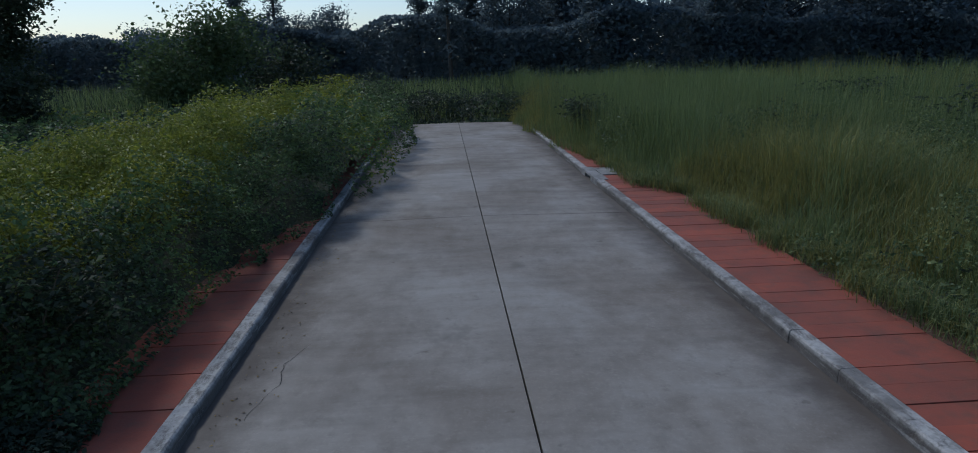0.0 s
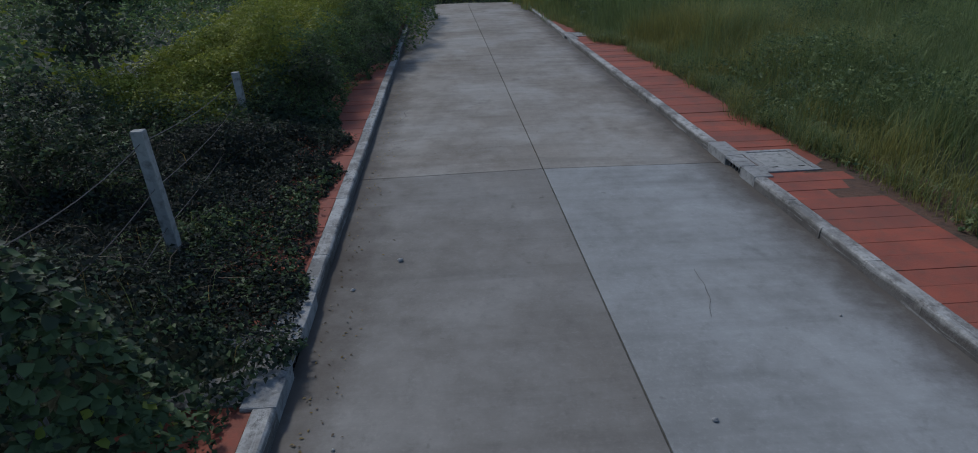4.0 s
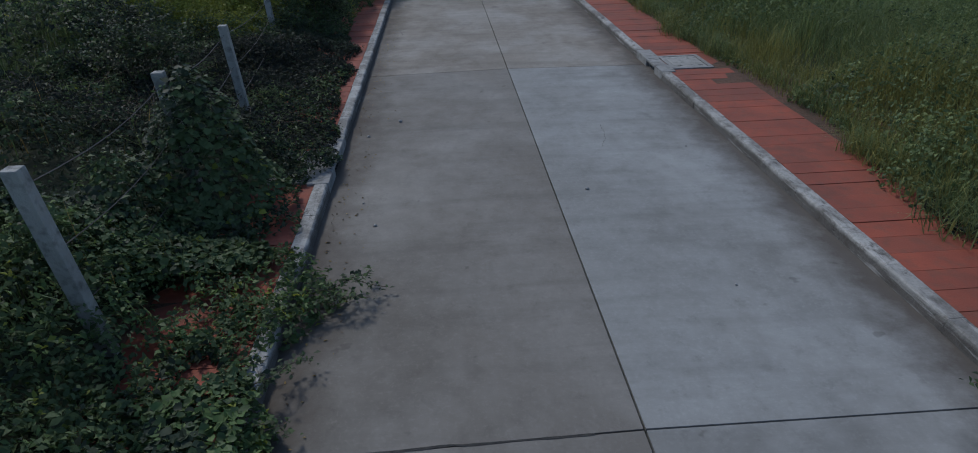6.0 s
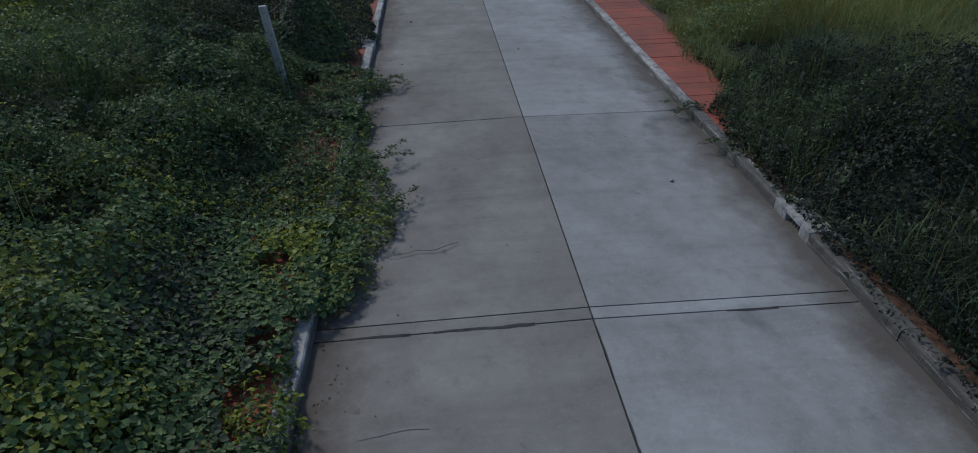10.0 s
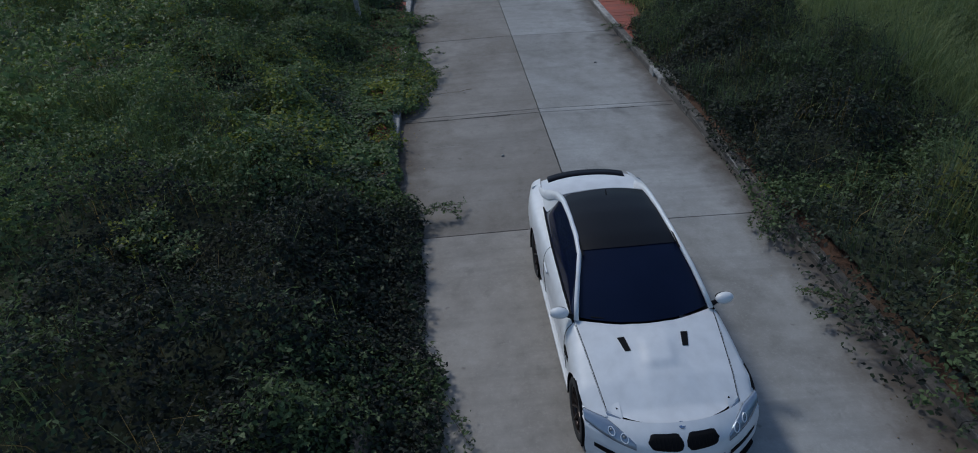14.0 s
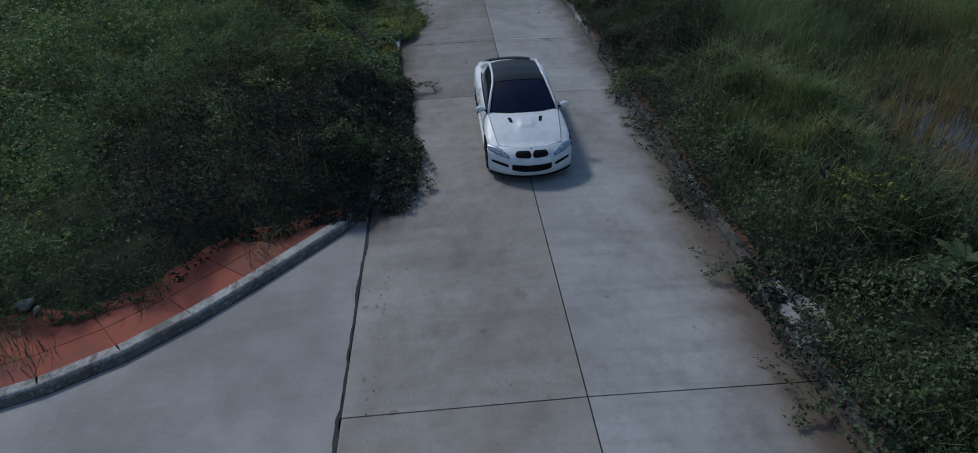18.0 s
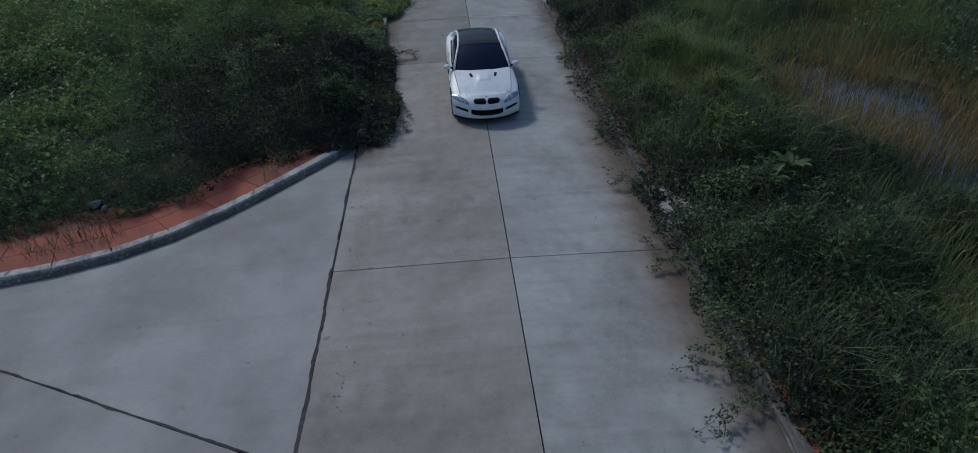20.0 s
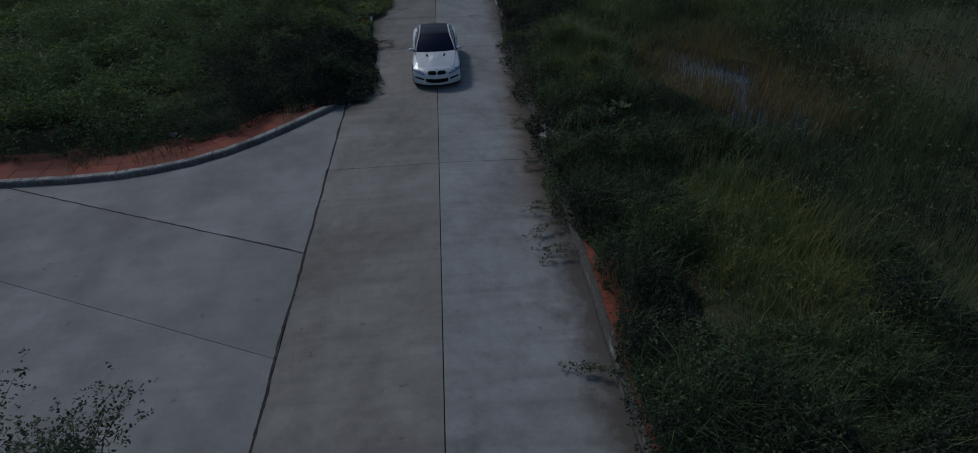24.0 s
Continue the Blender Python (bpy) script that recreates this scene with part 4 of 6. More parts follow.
v, q = round_leaves(len(x), np.stack([x, y, np.where(x > -3.0, 0.0, 0.1) + creeper_h(x, y) * (1 - 0.28 * RNG.random(len(x)) ** 1.6)], 1), (0.085 + 0.05 * field(x, y, 0.8, 3)) * np.where(y < 3.4, 0.62, 0.68), 0.42, slope(left_h, x, y))
s = np.repeat(np.where((y > 2) & (RNG.random(len(x)) < 0.9), np.minimum(1, by_field((0.55, 1.5), 5, 1.0)(x, y)), by_field((0.25, 0.82), 5, 1.0)(x, y)), 2)
s = np.where((s == 1) & np.repeat(y < 0.5, 2) & np.repeat(RNG.random(len(x)) < 0.55, 2), 4, s)
tagged(soup("broad_leaf_creeper", v, q, s, LEAF_MATS), "large-leaved green vine over a fence post and kerb", "vine", kind="stuff")
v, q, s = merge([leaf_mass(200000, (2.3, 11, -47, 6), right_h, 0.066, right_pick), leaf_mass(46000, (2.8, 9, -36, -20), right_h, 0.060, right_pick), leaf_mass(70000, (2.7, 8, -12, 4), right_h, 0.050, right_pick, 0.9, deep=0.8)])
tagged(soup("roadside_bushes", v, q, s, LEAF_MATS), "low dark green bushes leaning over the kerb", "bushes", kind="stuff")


# ---- tall grass ----
def field_bush_h(x, y):
    band = np.exp(-((y - 46.0 + 0.9 * (x - 4)) / 5.0) ** 2) * step(x, 3.5, 5.0)
    clump = step(field(x, y, 4.2, 6), 0.60, 0.78) * step(x - right_edge(y), 1.5, 3.0)
    return 1.9 * np.maximum(band * step(field(x, y, 2.8, 2), 0.25, 0.5), 0.85 * clump) * (0.6 + 0.6 * field(x, y, 1.0, 3))


def grass(name, n, rect, width, label, tall=1.0, bent=True, dens=lambda x, y: 1.0, dry=(0.80, 2.0), lean=0.55, mats=(M_GRASS, M_GRASS_B)):
    x, y = sample(n, *rect, lambda a, b: (grass_h(a, b) > 0.05) * dens(a, b))
    p = np.stack([x, y, np.full(len(x), 0.03)], 1)
    p[:, 2] -= 0.3 * marsh_at(x, y)
    bushy = field_bush_h(x, y) * step(y, 10, 13)
    v, q = blades(len(x), p, grass_h(x, y) * tall * (1 - 0.55 * step(bushy, 0.5, 1.2)), lean, width, bent)
    near = (1 - step(x - right_edge(y), 0.6, 3.2)) * step(y, 1, 4)
    f = field(x, y, 4.5, 3) + 0.28 * near * field(x, y, 1.0, 1) * 2 + 0.75 * marsh_at(x - 0.6, y) - 0.5 * step(-y, 22, 26) + RNG.normal(0, 0.13, len(x))
    s = np.digitize(f, dry)
    s = np.where(((s == 0) | ((s == 1) & (x > 13.5) & (mats[1] == M_GRASS_Y))) & (y < -6.5 + 9 * step(x, 7, 13) + 6 * (field(x, y, 4.0, 1) - 0.5) + RNG.normal(0, 1.2, len(x))), np.choose(np.digitize(field(x, y, 2.4, 6) + RNG.normal(0, 0.12, len(x)), (0.40, 0.66)), (0, 2, 4)), s)
    s = np.where((fresh_at(x, y) + RNG.normal(0, 0.15, len(x)) > 0.45) & (s != 1), np.where((y < -22) & (RNG.random(len(x)) < 0.55), 0, 3), s)
    s = np.where((bushy + RNG.normal(0, 0.2, len(x)) > 0.75) & (RNG.random(len(x)) < 0.8), 2, s)
    ob = soup(name, v, q, np.concatenate([s, s]) if bent else s, (*mats, M_LEAF_M, M_GRASS_Y, M_LEAF_D))
    return tagged(ob, label, "grass", kind="stuff")


def thin(x, y):
    return 0.35 + 0.65 * field(x, y, 0.5, 4)


grass("tall_grass", 185000, (3.4, 15, -10, 26), 0.013, "tall green grass beside the red pavement", 1.05, dens=thin, lean=0.95, dry=(0.68, 2.0), mats=(M_GRASS, M_GRASS_Y))
grass("field_grass", 100000, (13, 40, -10, 60), 0.036, "tall field grass swaying away to the trees", 1.1, False, dry=(0.72, 2.0), mats=(M_GRASS, M_GRASS_Y))
grass("field_grass", 70000, (2.4, 13, 26, 62), 0.02, "tall field grass beyond the road's end", 1.1, False, dry=(0.9, 2.0), mats=(M_GRASS, M_GRASS_Y))
grass("marsh_grass", 74000, (4.5, 16, -46, -9), 0.016, "green and dry marsh grass round the water", 0.85, dens=thin, lean=0.7, dry=(0.66, 2.0))
grass("marsh_grass", 70000, (13, 40, -60, -10), 0.022, "rank marsh grass around the hollow", 0.75, False, dens=thin, lean=0.7, dry=(0.68, 2.0))
under("grass_mat", 3.0, 60, -60, 90, 0.5, grass_h, M_UNDERG, 0.24, "matted grass stems over the field", 0.05, lambda x, y: -0.42 * np.exp(-((x - 10.8) / 3.4) ** 2 - ((y + 17.5) / 7.5) ** 2))

v, q, s = merge([leaf_mass(26000, (4.0, 34, 12, 62), field_bush_h, 0.15, by_field((0.85, 1.3), 3, 2.0))])
tagged(soup("field_bushes", v, q, s, LEAF_MATS), "dark low bushes growing through the tall grass", "bushes", kind="stuff")

def marsh_bush_h(x, y):
    return 1.2 * step(field(x, y, 2.8, 5), 0.52, 0.70) * (1 - wet_at(x, y)) * (0.5 + 0.7 * field(x, y, 0.9, 3)) * step(x, 8.0, 10.0)


v, q, s = merge([leaf_mass(30000, (8, 26, -32, -3), marsh_bush_h, 0.075, by_field((0.55, 1.3), 3, 2.0), floor=-0.05), leaf_mass(34000, (12, 40, -60, 2), lambda a, b: grass_h(a, b) * (0.4 + 0.7 * field(a, b, 1.6, 2)), 0.12, by_field((0.30, 1.3), 6, 3.0))])
tagged(soup("marsh_bushes", v, q, s, LEAF_MATS), "dark low bushes standing about the wet hollow", "bushes", kind="stuff")
# weeds among the grass
v, q, s = merge([leaf_mass(80000, (4.1, 14, 1, 32), lambda a, b: grass_h(a, b) * 0.95 * step(field(a, b, 1.6, 2), 0.30, 0.55), 0.062, lambda a, b: np.digitize(RNG.random(len(a)) + 0.5 * field(a, b, 2.0, 6), (0.25, 0.8)), 1.0, deep=0.5),
                 leaf_mass(16000, (14, 34, -2, 44), lambda a, b: grass_h(a, b) * 0.9 * step(field(a, b, 2.6, 2), 0.35, 0.55), 0.12, lambda a, b: np.digitize(RNG.random(len(a)) + 0.5 * field(a, b, 3.0, 6), (0.35, 1.05)), deep=0.6)])
v4, q4, s4 = leaf_mass(62000, (4.6, 14, -44, -4), lambda a, b: grass_h(a, b) * 0.95 * step(field(a, b, 1.3, 2), 0.25, 0.6) * (1 - step(marsh_at(a, b), 0.3, 0.6)), 0.058, lambda a, b: np.digitize(RNG.random(len(a)) * 0.8 + 0.5 * field(a, b, 1.7, 6) + 0.6 * fresh_at(a, b), (0.52, 0.96)), 0.9, floor=-0.05, deep=0.5)
v, q, s = merge([(v, q, s), (v4, q4, s4)])
tagged(soup("field_weeds", v, q, s, (M_LEAF_D, M_LEAF_M, M_GRASS)), "small leafy weeds growing through the field grass", "weeds", kind="stuff")
# ragged fringe hanging over the red pavement
x, y = sample(42000, 3.5, 5.0, 1.0, 32, lambda a, b: step(a - right_edge(b) + 0.22 + 0.6 * (field(a, b, 0.8, 2) - 0.5), 0.0, 0.5) * (a < right_edge(b) + 0.5))
v, q = blades(len(x), np.stack([x, y, np.full(len(x), 0.09)], 1), 0.18 + 0.32 * field(x, y, 0.6, 5), 1.5, 0.011)
s = np.digitize(RNG.random(len(x)) * 0.7 + 0.45 * field(x, y, 1.5, 1), (0.30, 0.72))
tagged(soup("fringe_grass", v, q, np.concatenate([s, s]), (M_LEAF_M, M_GRASS, M_GRASS_Y)), "short ragged grass creeping over the pavement", "grass", kind="stuff")

# dead stems and dry grass trailing off the thicket over the corner's paving
x, y = sample(5200, -11, -3.2, -22.4, -16.2, lambda a, b: step(b - curve_y(a), 0.2, 1.1) * (1 - step(b - curve_y(a), 2.0, 3.2)) * step(field(a, b, 0.8, 3), 0.32, 0.62))
v, q = blades(len(x), np.stack([x, y, np.full(len(x), 0.10)], 1), 0.20 + 0.28 * field(x, y, 0.6, 5), 1.7, 0.013)
x2, y2 = sample(2200, 3.40, 4.2, -34, -25, lambda a, b: step(field(a, b, 0.7, 2), 0.3, 0.6))
v2, q2 = blades(len(x2), np.stack([x2, y2, np.full(len(x2), 0.07)], 1), 0.12 + 0.2 * field(x2, y2, 0.6, 5), 1.8, 0.012)
v, q, _ = merge([(v, q, 0), (v2, q2, 0)])
s = np.repeat(np.digitize(RNG.random(len(x) + len(x2)), (0.45, 0.7)), 1)
s = np.concatenate([s[:len(x)], s[:len(x)], s[len(x):], s[len(x):]])
tagged(soup("dry_stems", v, q, s, (M_LEAF_D, M_TWIG, M_GRASS_B)), "dry brown stems trailing over the red paving", "grass", kind="stuff")


def end_h(x, y):
    return 1.6 * step(y, 44.6, 46.5) * (1 - step(y, 50, 53)) * (0.5 + 0.7 * field(x, y, 1.6, 4))


v, q, s = merge([leaf_mass(15000, (-14, 8, 44.6, 53), end_h, 0.17, by_field((0.85, 1.3), 3, 2.0), floor=-0.25)])
tagged(soup("end_bushes", v, q, s, LEAF_MATS), "dark bushes closing the road's far end", "bushes", kind="stuff")

# long grass leaning through the roadside bushes
x, y = sample(90000, 3.3, 10, -46, 3, lambda a, b: (right_h(a, b) > 0.2) * np.maximum(step(field(a, b, 2.2, 4), 0.38, 0.60), step(fresh_at(a, b), 0.3, 0.6)))
v, q = blades(len(x), np.stack([x, y, right_h(x, y) * 0.35], 1), right_h(x, y) * 0.7 + 0.32, 1.1, 0.013)
s = np.digitize(RNG.random(len(x)) + 0.75 * fresh_at(x, y), (0.5, 0.93))
tagged(soup("verge_grass", v, q, np.concatenate([s, s]), (M_LEAF_D, M_LEAF_M, M_GRASS)), "long grass growing through the roadside bushes", "grass", kind="stuff")
# fresh pale tufts standing clear of the dark bushes
x, y = sample(110000, 3.8, 10, -34, -9, lambda a, b: step(fresh_at(a, b), 0.30, 0.75) * step(field(a, b, 0.5, 6), 0.30, 0.55) * step(a - right_edge(b), 0.9, 1.6))
v, q = blades(len(x), np.stack([x, y, right_h(x, y) * 0.75], 1), 0.30 + 0.45 * field(x, y, 0.7, 3), 1.0, 0.013)
s = np.digitize(RNG.random(len(x)) * 0.6 + 0.55 * field(x, y, 1.0, 5), (0.42, 0.66))
tagged(soup("fresh_tufts", v, q, np.concatenate([s, s]), (M_LEAF_F, M_GRASS, M_GRASS_Y)), "fresh yellow-green grass tufts among dark bushes", "grass", kind="stuff")
# grass standing among the thicket on the left and far behind it
x, y = sample(120000, -24, -4.2, -19, 14, lambda a, b: (left_h(a, b) > 0.25) * step(field(a, b, 2.6, 5), 0.40, 0.62) * (1 - step(b, 3.5, 5.0) * (a > -9)) * np.maximum(step(b, -10.5, -9.0), a < -9))
v, q = blades(len(x), np.stack([x, y, left_h(x, y) * 0.4], 1), left_h(x, y) * 0.6 + 0.15, 1.1, 0.012)
tagged(soup("thicket_grass", v, q, np.tile(np.digitize(RNG.random(len(x)) + 0.5 * step(-x, 8, 11), (0.45, 0.85)), 2), (M_LEAF_M, M_LEAF_F, M_GRASS)), "long grass growing through the thicket", "grass", kind="stuff")
x, y = sample(60000, -90, 70, 44.3, 85, lambda a, b: np.ones(len(a)))
hh = 1.2 * (0.6 + 0.7 * field(x, y, 5.0, 6)) * step(y, 47, 52)
v, q = blades(len(x), np.stack([x, y, np.full(len(x), -0.3)], 1), hh + 0.3, 0.7, 0.09, False)
s = (RNG.random(len(x)) < 0.3) * 1
tagged(soup("far_grass", v, q, s, (M_GRASS, M_LEAF_D)), "rough grass between the road's end and the woods", "grass", kind="stuff")


# ---- trees ----
def tree(name, height, spread, n, size, mat, base=0.2, slim=False, seed=0, label="", at=(0, 0, -0.3), group="trees behind the field"):
    """Tapered trunk, limbs, and a crown of small leaf clumps round the limb ends."""
    rr = random.Random(seed)
    t = tagged(thing(name, at), label, "tree", group)
    bm = bmesh.new()
    lean = Vector((rr.uniform(-0.06, 0.06), rr.uniform(-0.06, 0.06), 1))
    trunk = [lean * height * u for u in (0, 0.25, 0.5, 0.75, 0.97)]
    tube(bm, trunk, [height * 0.018 * (1 - 0.85 * u) + 0.01 for u in (0, 0.25, 0.5, 0.75, 1)])
    ends = []
    for k in range(14 if slim else 18):
        u = base + (0.95 - base) * rr.random()
        o = lean * height * u
        a = rr.random() * 6.283
        r = spread * (1.05 - (u if slim else abs(u - 0.55) * 1.1)) * rr.uniform(0.5, 1.0)
        e = o + Vector((math.cos(a) * r, math.sin(a) * r, r * rr.uniform(0.1, 0.7)))
        tube(bm, [o, (o + e) / 2 + Vector((0, 0, 0.08 * r)), e], [height * 0.006, height * 0.004, 0.008], 4)
        ends += [e, (o * 0.4 + e * 0.6)]
    ends.append(lean * height)
    part("trunk", bm, M_BARK, t)
    c = np.array([list(e) for e in ends])
    k = RNG.integers(0, len(c), n)
    sc = spread * (0.22 if slim else 0.21)
    p = c[k] + RNG.normal(0, 1, (n, 3)) * np.array([sc, sc, sc * 0.75])
    p = p[p[:, 2] > height * base * 0.5]
    v, q = leaves(len(p), p, np.full(len(p), size), 1.2, 0.6)
    soup("crown", v, q, None, (mat,), t)
    return t


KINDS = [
    tree("tree", 15, 3.4, 4200, 0.44, M_TREE_HAZED, 0.12, True, 1, "tall slender dark tree at the field's far side", (40, 101, -0.3)),
    tree("tree", 13, 4.6, 4600, 0.46, M_TREE_HAZED, 0.10, False, 2, "broad dark green tree at the field's far side", (56, 92, -0.3)),
    tree("tree", 18, 2.8, 3200, 0.36, M_TREE_HAZED, 0.25, True, 3, "tall thin tree with gaps against the sky", (14, 98, -0.3)),
    tree("tree", 10, 5.0, 5000, 0.46, M_TREE_HAZED, 0.05, False, 4, "low spreading dark tree of the wood's edge", (31, 88, -0.3)),
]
rr = random.Random(11)
for i in range(105):
    x = -100 + i * 2.35 + rr.uniform(-1.2, 1.2)
    if x > 0:
        k, sc, y = rr.choice((0, 1, 2, 3, 1, 0)), rr.uniform(0.8, 1.15), rr.uniform(86, 110) - 0.10 * x
    elif x > -26:
        k, sc, y = rr.choice((3, 3, 3, 1, 2)), rr.uniform(0.55, 0.72), rr.uniform(96, 120)
        sc = rr.uniform(0.8, 1.0) if k == 2 else sc
    else:
        k, sc, y = rr.choice((1, 3, 3)), rr.uniform(0.58, 0.74), rr.uniform(112, 128)
    ob = copy_thing(KINDS[k], pose(x, y * PACE, -0.3, 0, 0, rr.uniform(0, 360)))
    ob.scale = (sc, sc, sc * rr.uniform(0.9, 1.12))
# the dense foot of the wood
n = 120000
x = -110 + 270 * RNG.random(n)
y = np.interp(x, [-32, -24, -4, 6, 160], [110, 95, 94, 84, 68]) + RNG.random(n) * 5
hh = (5.4 + 3.0 * field(x, y, 6.0, 3)) * np.where(x > -26, 1.0, 0.95)
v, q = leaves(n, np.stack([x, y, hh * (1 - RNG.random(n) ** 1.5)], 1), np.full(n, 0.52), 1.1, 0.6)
tagged(soup("wood_edge", v, q, None, (M_TREE_HAZED,)), "dense dark shrubs along the foot of the wood", "shrubs", kind="stuff")
n = 42000
x = -110 + 270 * RNG.random(n)
y = np.interp(x, [-30, 10, 160], [134, 115, 100]) + RNG.random(n) * 6
hh = (8.5 + 4.5 * field(x, y, 7.0, 5)) * np.interp(x, [-20, 15], [0.62, 1.0])
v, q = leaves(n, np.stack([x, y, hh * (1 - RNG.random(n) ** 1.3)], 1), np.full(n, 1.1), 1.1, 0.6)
tagged(soup("wood_edge", v, q, None, (M_TREE_HAZED,)), "deeper dark mass of the wood behind its edge", "shrubs", kind="stuff")
tree("tree", 4.7, 4.6, 15000, 0.26, M_LEAF_M, 0.02, False, 5, "round bushy tree standing in the open field", (-17, 57, -0.3))
tree("tree", 3.6, 3.2, 5000, 0.28, M_LEAF_D, 0.02, False, 8, "smaller bushy tree in the open field", (-11.5, 60, -0.3))
tree("tree", 7.6, 2.7, 13000, 0.20, M_LEAF_D, 0.05, False, 6, "dark leafy tree near the fence's far side", (-20.3, 42, -0.3))
tree("tree", 3.6, 1.3, 1500, 0.16, M_LEAF_D, 0.3, False, 7, "dark young tree in the thicket", (-9.4, 17.1, 0.0))

# ---- fence ----
def fence_post(x, y, top, leanx, leany, label):
    p = tagged(thing("fence_post", (x, y, 0.0)), label, "fence post", "fence posts along the verge")
    bm = bmesh.new()
    box(bm, -0.065, 0.065, -0.065, 0.065, -0.3, top, 0.012)
    for v in bm.verts:
        v.co.x += leanx * max(v.co.z, 0) / top
        v.co.y += leany * max(v.co.z, 0) / top
    part("shaft", bm, M_POST, p)
    return p


POSTS = [(-4.45, 1.35, 1.95, -0.16, -0.12), (-4.55, 4.55, 1.85, -0.14, -0.05), (-4.76, 7.98, 1.74, -0.12, -0.02), (-5.5, 14.3, 1.28, -0.12, 0.1)]
for i, (x, y, top, a, b) in enumerate(POSTS):
    fence_post(x, y, top, a, b, ("leaning grey concrete fence post among creepers", "grey concrete post wrapped in green vines",
                                 "leaning square grey concrete fence post", "short pale concrete fence post before the hedge")[i])
wires = tagged(thing("fence_wire"), "slack rusty wires strung between the posts", "wire")
for (xa, ya, ta, la, ma), (xb, yb, tb, lb, mb) in zip(POSTS, POSTS[1:]):
    for u in (0.92, 0.62, 0.35):
        a = Vector((xa + la * u, ya + ma * u, ta * u))
        b = Vector((xb + lb * u, yb + mb * u, tb * u))
        bm = bmesh.new()
        pts = [a.lerp(b, k / 6) - Vector((0, 0, 0.10 * math.sin(math.pi * k / 6))) for k in range(7)]
        tube(bm, pts, [0.006] * 7, 4)
        part("strand", bm, M_WIRE, wires)

# ---- the car: white coupe, y runs from the front axle to the tail ----
M_WHITE = plain("white_paint", (0.64, 0.655, 0.67), 0.42, 0.0, 0.25)
M_BLACK = plain("gloss_black", (0.008, 0.008, 0.010), 0.35, 0.0, 0.0)
M_TRIM = plain("black_trim", (0.006, 0.006, 0.007), 0.7)
for dark in (M_BLACK, M_TRIM):
    dark.node_tree.nodes["Principled BSDF"].inputs["Specular IOR Level"].default_value = 0.11
M_CHROME = plain("chrome", (0.55, 0.56, 0.58), 0.15, 1.0)
M_TYRE = plain("tyre_rubber", (0.018, 0.018, 0.018), 0.85)
M_RIM = plain("dark_bronze_rim", (0.06, 0.045, 0.04), 0.35, 0.8)
M_RED_LENS = plain("red_lens", (0.35, 0.012, 0.012), 0.15, 0.0, 0.8)
# the lens's sky reflection is painted into this bluish base colour
M_LAMP = plain("lamp_reflector_sky_tint", (0.26, 0.31, 0.38), 0.25, 0.5, 0.5)
M_LAMP_RING = plain("lamp_ring", (0.62, 0.66, 0.72), 0.2)
M_BLUE = plain("blue_enamel", (0.03, 0.09, 0.25), 0.3)
gm = Mat("tinted_glass", 0.04)
gm.colour(gm.mix(gm.ramp(gm.noise(1.5, 2, local=True), 0.3, 0.7), (0.004, 0.007, 0.022), (0.006, 0.010, 0.03)))
gm.b.inputs["Specular IOR Level"].default_value = 0.22
M_GLASS = gm.m

CAR_X, CAR_Y, CAR_TURN = 0.01, -15.56, 0.6
CAR = tagged(thing("car", (CAR_X, CAR_Y, -0.012), CAR_TURN), "white sports coupe with black roof and dark tinted glass", "car")
CAR.scale = (1.0, 1.03, 1.03)
TY = [-0.40, -0.1, 0.3, 0.6, 1.2, 2.0, 2.6, 3.0, 3.4, 3.75]
TW = [0.860, 0.902, 0.890, 0.875, 0.872, 0.878, 0.905, 0.905, 0.88, 0.80]
TZ = [0.662, 0.765, 0.855, 0.905, 0.925, 0.945, 0.965, 0.985, 0.995, 0.97]
TX = [0.655, 0.695, 0.735, 0.765, 0.77, 0.76, 0.735, 0.715, 0.69, 0.645]
w_at = lambda y: float(np.interp(y, TY, TW))
ze_at = lambda y: float(np.interp(y, TY, TZ))
xe_at = lambda y: float(np.interp(y, TY, TX))
bow = lambda x: 0.42 * (abs(x) / 0.9) ** 2.3


def nose(x, z):
    """Where the front skin lies (y) at x, z."""
    return float(np.interp(z, [0.16, 0.26, 0.34, 0.46, 0.56, 0.62, 0.67, 0.70], [-0.775, -0.81, -0.80, -0.80, -0.765, -0.71, -0.64, -0.58])) + bow(x)


def tail(x, z):
    return float(np.interp(z, [0.2, 0.35, 0.55, 0.75, 0.9, 0.97], [3.70, 3.80, 3.835, 3.80, 3.77, 3.75])) - 0.30 * (abs(x) / 0.85) ** 2.6


def sheet(bm, rows, wrap=False):
    """Faces between rows of points of equal length."""
    vs = [[bm.verts.new(p) for p in r] for r in rows]
    for a, b in zip(vs, vs[1:]):
        for i in range(len(a) - 1 + wrap):
            j = (i + 1) % len(a)
            bm.faces.new((a[i], a[j], b[j], b[i]))
    return vs


def finish(bm, thick=0.0, weld=0.0005):
    bmesh.ops.remove_doubles(bm, verts=bm.verts, dist=weld)
    bmesh.ops.recalc_face_normals(bm, faces=bm.faces)
    if thick:
        bmesh.ops.solidify(bm, geom=bm.faces[:], thickness=thick)
        bmesh.ops.recalc_face_normals(bm, faces=bm.faces)
    return bm


